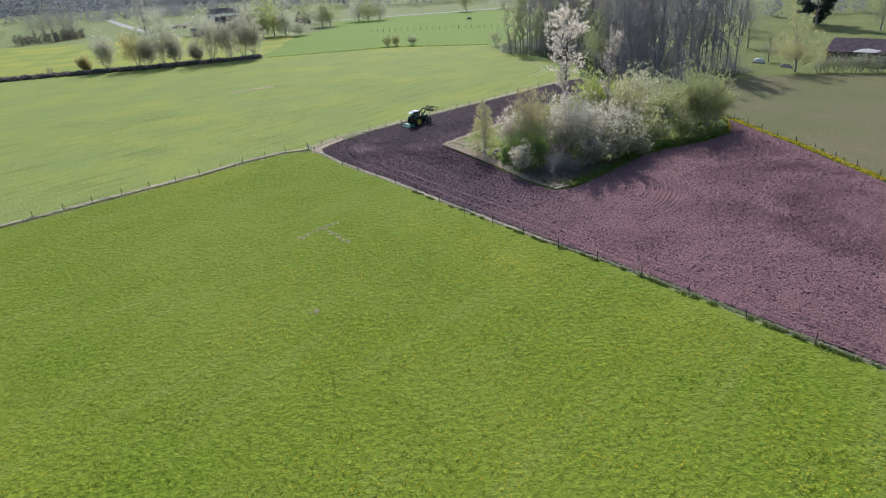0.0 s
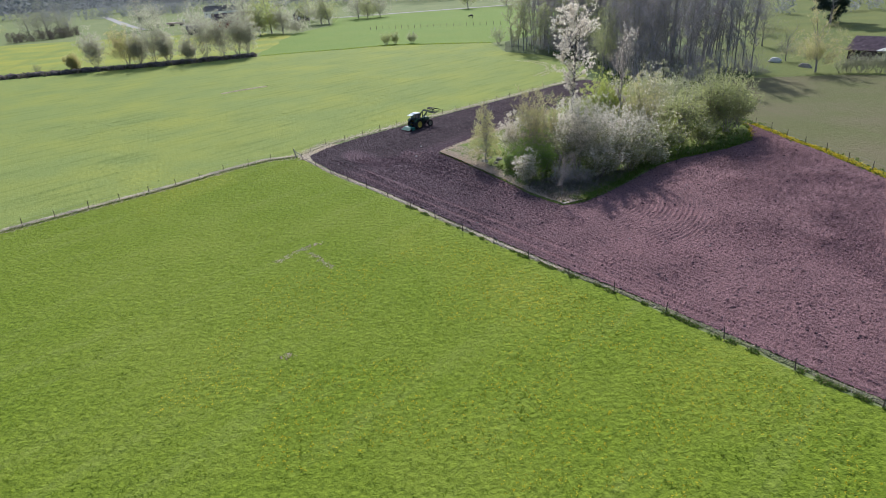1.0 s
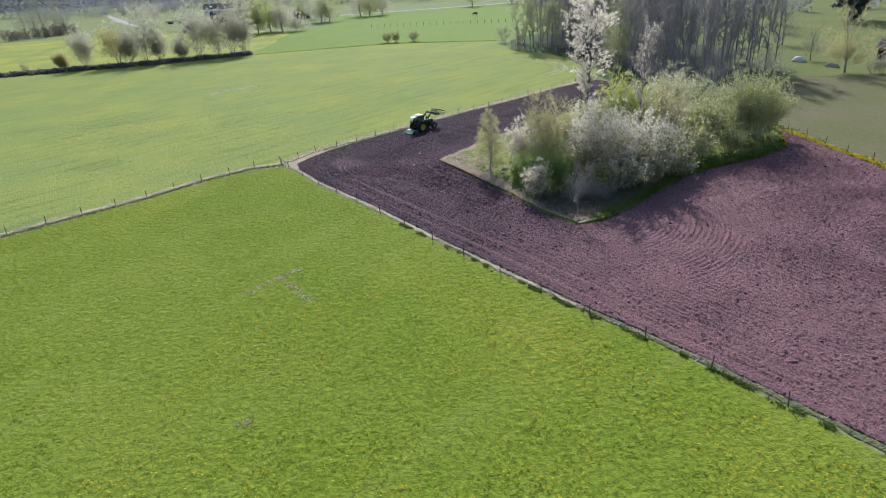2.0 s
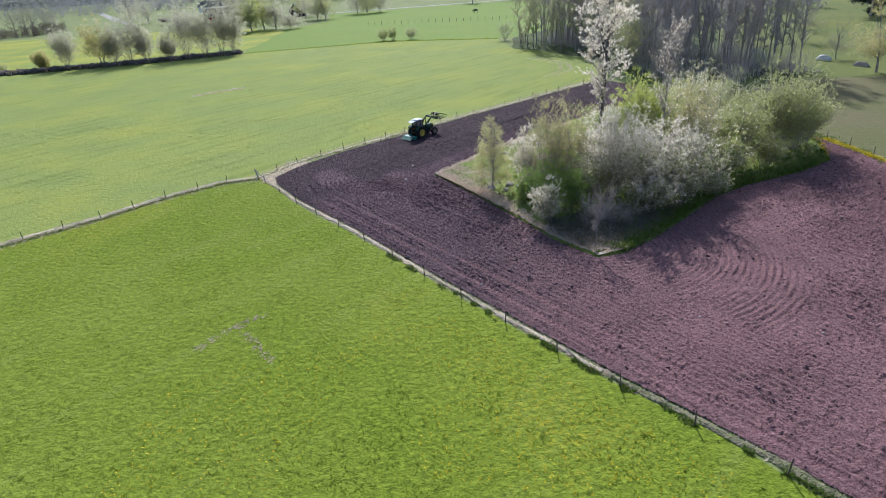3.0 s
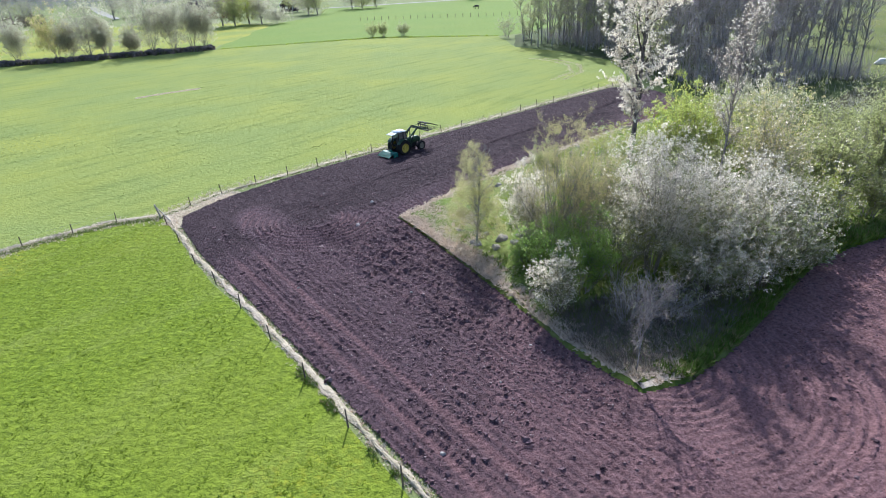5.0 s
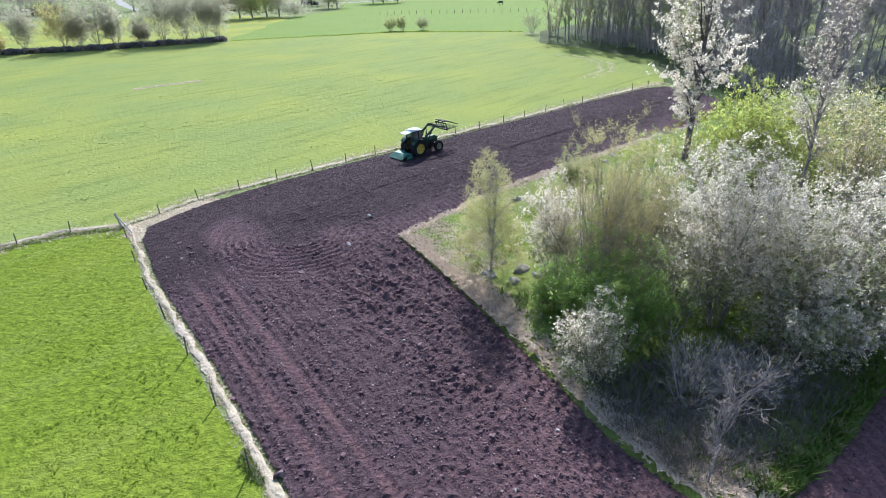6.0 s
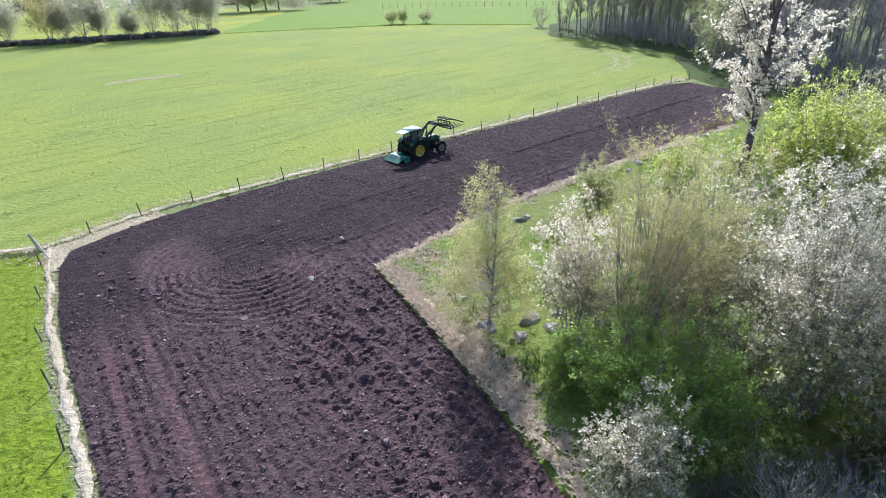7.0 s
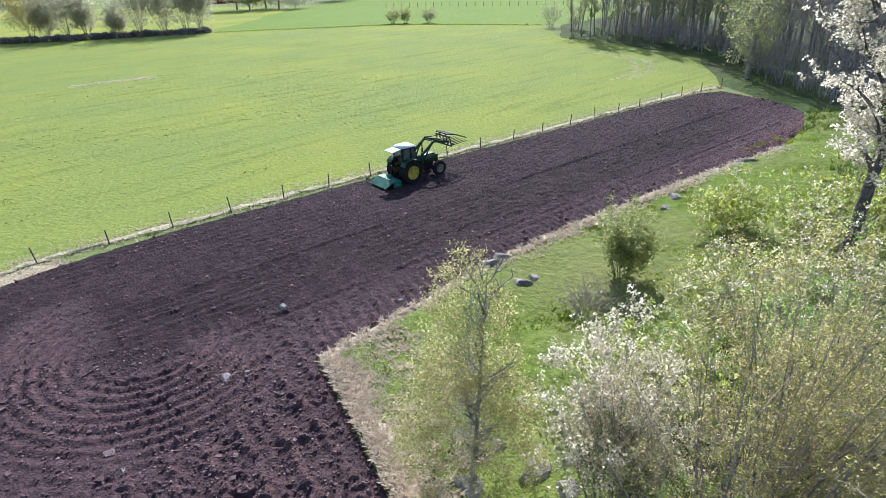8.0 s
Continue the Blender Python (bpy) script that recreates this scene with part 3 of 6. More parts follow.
tufts("verge_grass", rng, along(rng, FENCE_D[:6], 1800, 0.8), 5, 0.18, 0.12, 0.9, M_BLADE_DARK, "coarse grass along the fence verge")
straw = np.vstack((along(rng, FENCE_A[:6], 5200, 0.9), along(rng, [(a + 0.32, b + 0.2) for a, b in FENCE_B[:5]], 2300, 0.3), along(rng, [(a + 0.32, b + 0.2) for a, b in FENCE_B[4:7]], 500, 0.25), along(rng, [(a - 0.3, b + 0.45) for a, b in FENCE_C], 5200, 1.1),
                   along(rng, [(-18.2, 77.0), (-18.3, 79.4), (-16.6, 81.9), (-15.2, 83.6)], 1700, 0.9)))


def verge(name, line, off, width, z, mat, label):
    """An uneven low strip of matted grass beside a line."""
    r = random.Random(len(line))
    rows = []
    for (x0, y0), (x1, y1) in zip(line, line[1:]):
        L = math.hypot(x1 - x0, y1 - y0)
        nx, ny = -(y1 - y0) / L, (x1 - x0) / L
        for i in range(max(1, int(L / 0.6))):
            f = i / max(1, int(L / 0.6))
            x, y = x0 + (x1 - x0) * f, y0 + (y1 - y0) * f
            a, b = off - width / 2 * r.uniform(0.3, 1.6), off + width / 2 * r.uniform(0.2, 1.8)
            rows.append([(x + nx * q, y + ny * q, z + h) for q, h in ((a, 0), ((a + b) / 2 + 0.1 * r.uniform(-1, 1), r.uniform(0.05, 0.12)), (b, 0))])
    V = np.array(rows).reshape(-1, 3)
    F = [(3 * i + k, 3 * i + 3 + k, 3 * i + 4 + k, 3 * i + 1 + k) for i in range(len(rows) - 1) for k in (0, 1)]
    return structure(name, mesh_np(name, V, np.array(F)[:, ::-1], mat, True), label)


verge("verge_soil", FENCE_B[4:7], 0.36, 0.34, 0.02, M_STRAWDULL, "bleached matted grass strip under the fence")
verge("verge_corner", FENCE_B[:5], 0.34, 0.28, 0.015, M_STRAWMID, "bleached matted grass strip near the fence corner")
verge("verge_upper", FENCE_C, 0.25, 0.5, 0.025, M_STRAWMID, "bleached matted grass strip under the fence")
verge("verge_meadow", FENCE_A[:7], -0.4, 0.3, 0.03, M_STRAWMID, "bleached matted grass strip under the fence")
verge("verge_grove", ISLE_NEAR[:3], 0.55, 0.8, 0.2, M_STRAWGROUND, "bleached matted grass along the grove's edge")
verge("verge_grove", ISLE_NEAR[2:6], 0.4, 0.4, 0.16, M_STRAWMID, "bleached matted grass along the grove's edge")
verge("verge_grove", ISLE_FAR[:6], -0.35, 0.45, 0.17, M_STRAWMID, "bleached matted grass along the grove's edge")
tufts("fence_straw", rng, straw, 4, 0.09, 0.06, 2.2, M_STRAW, "bleached dry grass along the fence lines")
clump = along(rng, [(a + 0.02, b + 0.02) for a, b in FENCE_B[2:7]], 4600, 0.24)
clump = clump[value_noise(NT[3], clump[:, 0] * 2.1, clump[:, 1] * 2.1) > 0.52 + 0.2 * np.clip((clump[:, 1] - 45) / 12, 0, 1)]
green = np.vstack((clump, along(rng, [(a + 0.15, b - 0.3) for a, b in FENCE_A[:6]], 2200, 0.3), along(rng, FENCE_C, 800, 0.35)))
tufts("fence_grass", rng, green, 4, 0.13, 0.07, 1.4, M_BLADE_DARK, "dark coarse grass tussocks under the fences")
straw = np.vstack((along(rng, [(-1.0, 76.5), (2.1, 71.7), (5.7, 65.4), (8.7, 59.7), (10.6, 57.4), (12.4, 58.1)], 1500, 1.0), along(rng, [(-0.8, 76.5), (2.2, 80.1), (5.7, 84.3), (11.9, 90.2), (19.3, 96.7), (24.5, 101)], 1300, 0.7),
                   scatter(rng, [(-1.1, 76.6), (2.6, 71.5), (4.6, 72), (4.2, 76), (2.2, 79.8)], 900), scatter(rng, [(8.5, 60), (10.4, 57.2), (14, 59.5), (12, 63)], 700)))
straw = np.vstack((straw, along(rng, [(-0.7, 76.4), (2.4, 71.6), (5.6, 66.0)], 1700, 1.1)))
straw = straw[inside(ISLE, straw[:, 0], straw[:, 1])]
tufts("grove_straw", rng, straw, 9, 0.11, 0.075, 2.5, M_STRAW, "bleached dry grass round the edge of the grove", 0.25)
p = scatter(rng, ISLE, 9000)
OPEN = [(0.5, 77), (3.2, 72.5), (7.5, 75.5), (10, 80), (16, 84.5), (22, 92), (30, 104), (26, 105), (12, 91), (4.5, 83.5)]
p = p[~inside(OPEN, p[:, 0], p[:, 1])]
p = p[(edge_distance(ISLE_NEAR[:7], p[:, 0], p[:, 1], False) > 1.3) & (edge_distance(ISLE_FAR[:6], p[:, 0], p[:, 1], False) > 1.0)]
p = p[np.hypot(p[:, 0] - 5.2, p[:, 1] - 71.2) > 1.9]
p = p[~inside(TIP, p[:, 0], p[:, 1]) | (rng.random(len(p)) < 0.2)]
tufts("grove_grass", rng, p, 6, 0.34, 0.16, 1.0, M_BLADE_DARK, "rank green grass and weeds under the grove", 0.14)
p = np.vstack((scatter(rng, [(1.5, 77), (3.5, 73.5), (9, 76), (16, 84), (22, 93), (20, 97), (12, 90), (5, 83)], 2400), along(rng, [(24, 68.6), (30, 71.6), (36, 75)], 1300, 1.0)))
p = p[inside(ISLE, p[:, 0], p[:, 1]) & (edge_distance(ISLE_NEAR[:6], p[:, 0], p[:, 1], False) > 1.4) & (edge_distance(ISLE_FAR[:6], p[:, 0], p[:, 1], False) > 1.0)]
more = scatter(rng, OPEN, 6500)
p = np.vstack((p, more[(value_noise(NT[2], more[:, 0] * 0.5, more[:, 1] * 0.5) > 0.3) & (edge_distance(ISLE_FAR[:6], more[:, 0], more[:, 1], False) > 0.9)]))
tufts("grove_lush_grass", rng, p, 5, 0.15, 0.12, 1.8, M_BLADE, "fresh green grass on the sunny side of the grove", 0.14)
# dead brush under the grove's point
p = scatter(rng, TIP, 2600)
tufts("dead_brush", rng, p, 6, 0.45, 0.05, 1.5, M_BRAMBLE, "brown dead brush and brambles under bare thickets", 0.14)
# long grass hanging over the soil on the shaded side of the grove
p = along(rng, [(11.6, 57.6), (15.0, 60.0), (22.3, 67.4), (25.8, 69.6), (32, 72.2), (36, 75)], 1900, 1.0)
p = p[inside(ISLE, p[:, 0], p[:, 1])]
tufts("bank_grass", rng, p, 6, 0.36, 0.12, 1.3, M_BLADE_DARK, "long green grass along the grove's bank", 0.14)
# coarser tussocks left in rows by the mower
rows_p = []
for k in range(24):
    off = -10 + 2.05 * k
    a = (-44.0 - 0.737 * off, 76.0 + 0.676 * off)
    rows_p.append(along(rng, [a, (a[0] + 0.676 * 66, a[1] + 0.737 * 66)], 380, 0.5))
p = np.vstack(rows_p)
p = p[value_noise(NT[1], p[:, 0] * 0.16, p[:, 1] * 0.16) > 0.3 + 0.6 * rng.random(len(p))]
p = p[~inside(PLOUGH, p[:, 0], p[:, 1]) & (edge_distance(FENCE_C, p[:, 0], p[:, 1], False) > 2) & (0.69 * (p[:, 0] + 19) - 0.724 * (p[:, 1] - 78.7) < 0)]
tufts("mower_tussocks", rng, p, 4, 0.07, 0.1, 1.8, M_BLADE_CUT, "darker grass tussocks in rows across the cut meadow")
# worn and muddy marks in the meadows
for nm, line, cnt in (("worn_mark_near", [(-14.4, 47.8), (-12.6, 50.2), (-11.4, 51.4)], 160), ("worn_mark_near", [(-12.5, 50), (-11, 48.2), (-10, 46.9), (-9.6, 46.2)], 150), ("worn_mark_near", [(-10.9, 34.7), (-9.8, 34.8)], 40)):
    tufts(nm, rng, along(rng, line, cnt // 2, 0.35), 5, 0.07, 0.13, 1.6, M_STRAW, "trampled greyish mark in the meadow grass")
tufts("worn_mark_far", rng, along(rng, [(-46.5, 129.5), (-43.5, 132.5), (-39, 135.5)], 260, 0.5), 4, 0.12, 0.3, 1.5, M_STRAW, "bare bleached patch in the cut meadow")
for off in (0.0, 1.7):
    tufts("wheel_mark", rng, along(rng, [(17.5 + off, 128), (21.5 + off, 134), (22.3 + off, 141), (20 + off, 147), (17 + off, 151)], 700, 0.5), 4, 0.05, 0.12, 2.0, M_STRAW, "pale curved wheel mark in the meadow")


# ---- trees and shrubs ----
class Wood:
    """Gathers limbs as tapered tubes, and the twig places for leaves."""

    def __init__(self, seed):
        self.rng = np.random.default_rng(seed)
        self.v, self.f, self.n = [], [], 0
        self.tips, self.dirs, self.segs = [], [], []

    def limb(self, start, way, length, r0, r1, sides=5, pieces=5, bend=0.15, lift=0.1):
        p, d = np.array(start, float), np.array(way, float) / np.linalg.norm(way)
        pts, ds = [p], [d]
        for _ in range(pieces):
            d = d + self.rng.normal(0, bend, 3) + np.array((0, 0, lift))
            d /= np.linalg.norm(d)
            p = p + d * length / pieces
            pts.append(p)
            ds.append(d)
        for i, (q, e) in enumerate(zip(pts, ds)):
            r = r0 + (r1 - r0) * i / pieces
            u = np.cross(e, (0.31, 0.87, 0.12))
            u /= np.linalg.norm(u) + 1e-9
            w = np.cross(e, u)
            a = np.arange(sides) * 2 * math.pi / sides
            self.v.append(q + r * (np.cos(a)[:, None] * u + np.sin(a)[:, None] * w))
        for i in range(pieces):
            b = self.n + i * sides
            for k in range(sides):
                k2 = (k + 1) % sides
                self.f.append((b + k, b + k2, b + sides + k2, b + sides + k))
        self.n += sides * (pieces + 1)
        return pts, ds

    def mesh(self, name, mat):
        return mesh_np(name, np.vstack(self.v), self.f, mat, True)


def sprays(w, points, dirs, count, length, spread=0.7, droop=0.0):
    """Fine end twigs at the given places; leaves grow along them."""
    r = w.rng
    for p, d in zip(points, dirs):
        for _ in range(count):
            way = side_way(r, d, spread * r.uniform(0.4, 1.2)) - np.array((0, 0, droop))
            w.segs.append((p, p + way * length * r.uniform(0.5, 1.3)))


def side_way(rng, d, spread):
    """A way that leaves d at about that angle (radians)."""
    u = np.cross(d, rng.normal(0, 1, 3))
    u /= np.linalg.norm(u) + 1e-9
    return d * math.cos(spread) + u * math.sin(spread)


def fit_height(w, h):
    """Stretches a wood so that its twigs end at that height."""
    k = h / np.percentile([q[1][2] for q in w.segs], 99)
    for v in w.v:
        v[:, 2] *= k
    flat = np.array((1, 1, k))
    w.segs = [(p * flat, q * flat) for p, q in w.segs]
    return w


def leaves(name, w, count, size, fuzz, mat, droop=0.0, slim=0.6, clump=1, outer=0.0, rise=0.0):
    """Small pointed leaves along the end twigs, in clumps; outer draws them to the crown's top, rise turns them to the sky."""
    rng = w.rng
    ends = np.array(w.segs)
    lift = np.clip(ends[:, 1, 2] / ends[:, 1, 2].max(), 0.02, 1) ** outer
    n = max(1, count // clump)
    i, u = rng.choice(len(ends), n, p=lift / lift.sum()), rng.uniform(0.1, 1.05, (n, 1))
    c = ends[i, 0] * (1 - u) + ends[i, 1] * u + rng.normal(0, fuzz, (n, 3))
    c = np.repeat(c, clump, axis=0)
    count = len(c)
    if clump > 1:
        c = c + rng.normal(0, size * 0.6, (count, 3))
    up = rng.normal(0, 1, (count, 3)) + np.array((0, 0.3 * rise, rise))
    a = np.cross(up, rng.normal(0, 1, (count, 3)))
    a[:, 2] -= droop * np.linalg.norm(a, axis=1)
    a /= np.linalg.norm(a, axis=1)[:, None] + 1e-9
    b = np.cross(a, up)
    b /= np.linalg.norm(b, axis=1)[:, None] + 1e-9
    s = (size * rng.uniform(0.6, 1.3, count))[:, None]
    V = np.stack((c - a * s / 2 - b * s * slim / 2, c - a * s / 2 + b * s * slim / 2, c + a * s / 2), axis=1).reshape(-1, 3)
    return mesh_np(name, V, np.arange(len(V)).reshape(-1, 3), mat)


def inner_leaves(w, mat, count, size, reach):
    """Coarser hidden foliage added in the heart of a shrub to block light and deepen its shadow."""
    core = Wood(3)
    core.rng = w.rng
    top = max(q[1][2] for q in w.segs)
    core.segs = [q for q in w.segs if math.hypot(q[1][0], q[1][1]) < reach and q[1][2] < 0.66 * top]
    return leaves("inner_foliage", core, count, size, 0.12, mat, 0, 0.7, 3)


def twigs(name, w, count, width, mat, extra=0.35):
    """Fine twigs as thin three-cornered slivers: the end twigs, and side ones off them."""
    rng = w.rng
    ends = np.array(w.segs)
    i = np.concatenate((np.arange(len(ends)), rng.integers(0, len(ends), max(0, count - len(ends)))))[:max(count, 1)]
    base, way = ends[i, 0].copy(), ends[i, 1] - ends[i, 0]
    L = np.linalg.norm(way, axis=1)[:, None]
    more = np.arange(len(i)) >= len(ends)
    base[more] += way[more] * rng.uniform(0.1, 0.9, (more.sum(), 1))
    way[more] = way[more] * 0.6 + rng.normal(0, extra, (more.sum(), 3)) * L[more]
    u = np.cross(way, rng.normal(0, 1, way.shape))
    u /= np.linalg.norm(u, axis=1)[:, None] + 1e-9
    V = np.stack((base - u * width, base + u * width, base + way), axis=1).reshape(-1, 3)
    return mesh_np(name, V, np.arange(len(V)).reshape(-1, 3), mat)


def standing_tree(seed, h, clear, spread, trunk_r, bark, limbs=16, tilt=0.9, second=5, lift=0.12, lean=(0, 0)):
    """Trunk with limbs from the clear height up; returns the wood with its twig places."""
    w = Wood(seed)
    r = w.rng
    pts, ds = w.limb((0, 0, -0.1), (lean[0] + r.normal(0, 0.03), lean[1] + r.normal(0, 0.03), 1), h, trunk_r, trunk_r * 0.12, 7, 9, 0.035, 0.04)
    for i in range(limbs):
        f = clear + (0.97 - clear) * (i + r.random()) / limbs
        k = min(int(f * 9), 8)
        q = pts[k] + (pts[k + 1] - pts[k]) * (f * 9 - k)
        L = spread * (0.45 + 0.75 * math.sin(math.pi * min(1, (1 - f) / (1 - clear) * 0.85 + 0.12))) * r.uniform(0.7, 1.15)
        lp, ld = w.limb(q, side_way(r, ds[k], tilt * r.uniform(0.75, 1.15)), L, trunk_r * (1 - f) * 0.55 + 0.015, 0.012, 4, 4, 0.16, lift)
        for j in range(second):
            g = r.integers(1, 5)
            sp, sd = w.limb(lp[g], side_way(r, ld[g], r.uniform(0.5, 1.1)), L * r.uniform(0.25, 0.5), 0.014, 0.006, 3, 3, 0.2, lift)
            sprays(w, sp[1:], sd[1:], 2, 0.035 * h, 0.7)
        sprays(w, lp[2:], ld[2:], 2, 0.035 * h, 0.7)
    sprays(w, pts[-2:], ds[-2:], 3, 0.04 * h, 0.5)
    return w


def crown_points(w, n, h, z0, rx, top=1.0, lobes=5, shell=0.55):
    """Twig clusters filling a lobed dome from z0 to h, each on a thin limb; adds them to the wood's places."""
    r = w.rng
    lob = [(r.uniform(0, 6.28), r.uniform(0.25, 0.5) * rx, r.uniform(0.45, 0.9), r.uniform(0.5, 0.75)) for _ in range(lobes)]
    made = 0
    while made < n:
        p = r.uniform(-1, 1, 3)
        d = np.linalg.norm(p)
        if d > 1 or d < shell * r.random():
            continue
        if r.random() < 0.55:
            a, o, zz, k = lob[r.integers(0, lobes)]
            c = np.array((math.cos(a) * o, math.sin(a) * o, z0 + (h - z0) * (zz * 0.62)))
            q = c + p * np.array((rx * k, rx * k, (h - z0) * 0.36 * k))
        else:
            q = np.array((0, 0, z0 + (h - z0) * 0.45)) + p * np.array((rx * 0.85, rx * 0.85, (h - z0) * 0.55))
        if q[2] < z0:
            continue
        made += 1
        foot = np.array((q[0] * 0.35, q[1] * 0.35, max(0.05, q[2] * 0.55)))
        sp, sd = w.limb(foot, q - foot, np.linalg.norm(q - foot), 0.009, 0.003, 3, 2, 0.12, 0.05)
        sprays(w, sp[1:], sd[1:], 3, 0.10 + 0.055 * h, 0.75)


def shrub_wood(seed, h, width, stems=9, upright=0.6, clusters=150):
    """Many stems from one foot under a lobed dome of twigs."""
    w = Wood(seed)
    r = w.rng
    for i in range(stems):
        a = 2 * math.pi * (i + r.random()) / stems
        out = r.uniform(0.15, 0.8) * width / 2
        L = h * r.uniform(0.6, 0.9) * (1.05 - 0.35 * (out * 2 / width) ** 2)
        pts, ds = w.limb((0.25 * math.cos(a), 0.25 * math.sin(a), -0.08), (math.cos(a) * out, math.sin(a) * out, L * upright + 0.3 * h), L, 0.02 + 0.003 * h, 0.006, 5, 7, 0.09, 0.03)
        sprays(w, pts[3:], ds[3:], 2, 0.1 + 0.06 * h, 0.7)
    crown_points(w, clusters, h, 0.12 * h, width / 2)
    return w


def plant(name, x, y, z, wood, bark, crowns, label, category, group="", trunk_name="trunk"):
    top = tagged(new(name), label, category, group)
    top.matrix_basis = pose(x, y, z)
    part(trunk_name, wood.mesh(trunk_name, bark), bark, top)
    for nm, me, lab in crowns:
        tagged(part(nm, me, None, top, lab), kind="stuff")
    return top


GZ = 0.16
# the tall wild cherry and its smaller neighbour
w = standing_tree(11, 15.0, 0.4, 3.1, 0.24, M_CHERRYBARK, 26, 0.85, 6, 0.1, (0.01, 0.01))
plant("cherry_tree", 14.9, 77.0, GZ, w, M_CHERRYBARK, [
    ("blossom", leaves("blossom", w, 34000, 0.07, 0.06, M_BLOSSOM, 0, 0.9, 7, 0.4, 0.6), "loose clusters of white blossom"),
    ("twig", twigs("twig", w, 2600, 0.007, M_TWIG), "")], "tall wild cherry in white blossom standing in the grove", "tree", "wild cherries")
w = standing_tree(12, 12.3, 0.4, 1.9, 0.1, M_BARK, 22, 0.6, 6, 0.14, (0.07, 0.02))
plant("cherry_tree", 19.6, 73.4, GZ, w, M_BARK, [
    ("blossom", leaves("blossom", w, 4200, 0.06, 0.06, M_BLOSSOM, 0, 0.9, 4, 0, 0.6), "sparse pinkish white blossom"),
    ("twig", twigs("twig", w, 3400, 0.008, M_PALETWIG), "")], "slender leaning wild cherry with sparse blossom", "tree", "wild cherries")
# small birch at the grove's corner
w = standing_tree(13, 6.2, 0.16, 0.9, 0.075, M_BIRCHBARK, 30, 0.7, 4, 0.08)
w.segs = []
for i in range(420):
    f = 1 - w.rng.random() ** (1 / 1.7)
    q = np.array((1.65 * (1 - f) ** 0.62 * math.sqrt(w.rng.random()) + 0.1, 0, 0.9 + 5.5 * f))
    a = w.rng.uniform(0, 6.28)
    q = np.array((q[0] * math.cos(a), q[0] * math.sin(a), q[2]))
    foot = np.array((0, 0, q[2] * 0.8))
    sp, sd = w.limb(foot, q - foot, np.linalg.norm(q - foot) + 0.1, 0.005, 0.002, 3, 2, 0.1, 0.02)
    sprays(w, sp[2:], sd[2:], 4, 0.45, 0.9, 0.1)
plant("birch_tree", 4.1, 71.3, GZ, w, M_BIRCHBARK, [("crown", leaves("crown", w, 32000, 0.055, 0.07, M_LEAF_BIRCH, 0.2, 0.6, 2, 0, 0.4), "haze of small yellow-green leaves"),
    ("twig", twigs("twig", w, 1400, 0.004, M_PALETWIG), "")], "young birch with fresh yellow-green leaves at the grove's corner", "tree")


def shrub(seed, x, y, h, width, leaf, n_leaf, label, blossom=0, leaf_size=0.078, stems=9, twig=900, twig_mat=None, bark=None, name="shrub", upright=0.6, fuzz=0.06, bl_size=0.07):
    w = fit_height(shrub_wood(seed, h, width * 1.3, stems, upright, 60 + int(16 * width * math.sqrt(h))), h)
    near = x < 19 and y < 73.5
    k, fine = (3.4, 0.55) if near else (2.0, 0.95)
    crowns = []
    if n_leaf:
        crowns.append(("crown", leaves("crown", w, int(k * n_leaf), leaf_size * fine, fuzz, leaf, 0, 0.65, 4, 1.3 if leaf is M_LEAF_BUFF else 0.6, 0.6), ""))
    if n_leaf > 1000 and leaf is not M_LEAF_BUFF:
        deep = x > 14 and y < 68.5
        crowns.append(("inner_foliage", inner_leaves(w, leaf if blossom < 1000 else M_LEAF_GREY, int((360 if deep else 200 if near else 300) * h), 0.2 if deep else 0.14 if near else 0.2, 0.6 * width), ""))
    if blossom:
        crowns.append(("blossom", leaves("blossom", w, int(k * blossom), bl_size * (0.8 if near else 1.1), fuzz, M_BLOSSOM, 0, 0.9, 6, 0.9, 0.8), "white blossom along the twigs"))
    if twig:
        crowns.append(("twig", twigs("twig", w, twig, 0.006, twig_mat or M_TWIG), ""))
    return plant(name, x, y, GZ - 0.02, w, bark or M_BARK, crowns, label, name, "grove shrubs", "branchwork")


T_WHITE, T_GREEN = "bushy blackthorn covered in white blossom", "dense shrub in fresh green leaf"
T_BUFF, T_LIME, T_OLIVE = "tall buff twiggy willow shrub breaking into leaf", "shrub with bright yellow-green spring leaves", "olive green tree-like shrub at the grove's edge"
shrub(21, 13.6, 66.6, 7.8, 4.6, M_LEAF_GREY, 1500, T_WHITE, 12000, stems=15, twig=2200, upright=1.0)
shrub(22, 17.1, 65.4, 6.7, 4.8, M_LEAF_GREY, 3000, T_WHITE, 8500, stems=12, twig=1600)
shrub(23, 15.4, 63.6, 4.4, 4.4, M_LEAF_GREY, 1400, T_WHITE, 5200, stems=12, twig=1800)
shrub(24, 8.7, 67.6, 8.7, 3.9, M_LEAF_BUFF, 17000, T_BUFF, 0, 0.065, stems=14, twig=3600, twig_mat=M_PALETWIG, upright=1.0)
shrub(25, 11.0, 69.2, 7.5, 4.0, M_LEAF_BUFF, 14000, T_BUFF, 0, 0.065, stems=13, twig=3200, twig_mat=M_PALETWIG, upright=1.0)
shrub(26, 7.3, 70.2, 5.8, 3.2, M_LEAF_GREY, 1600, T_WHITE, 6500, stems=10, twig=1500, upright=0.9)
shrub(27, 8.0, 66.4, 4.7, 3.4, M_LEAF_GREEN, 7000, T_GREEN, 0, 0.1, stems=11, twig=200)
shrub(28, 9.4, 64.8, 4.9, 3.6, M_LEAF_GREEN, 7500, T_GREEN, 0, 0.1, stems=11, twig=200)
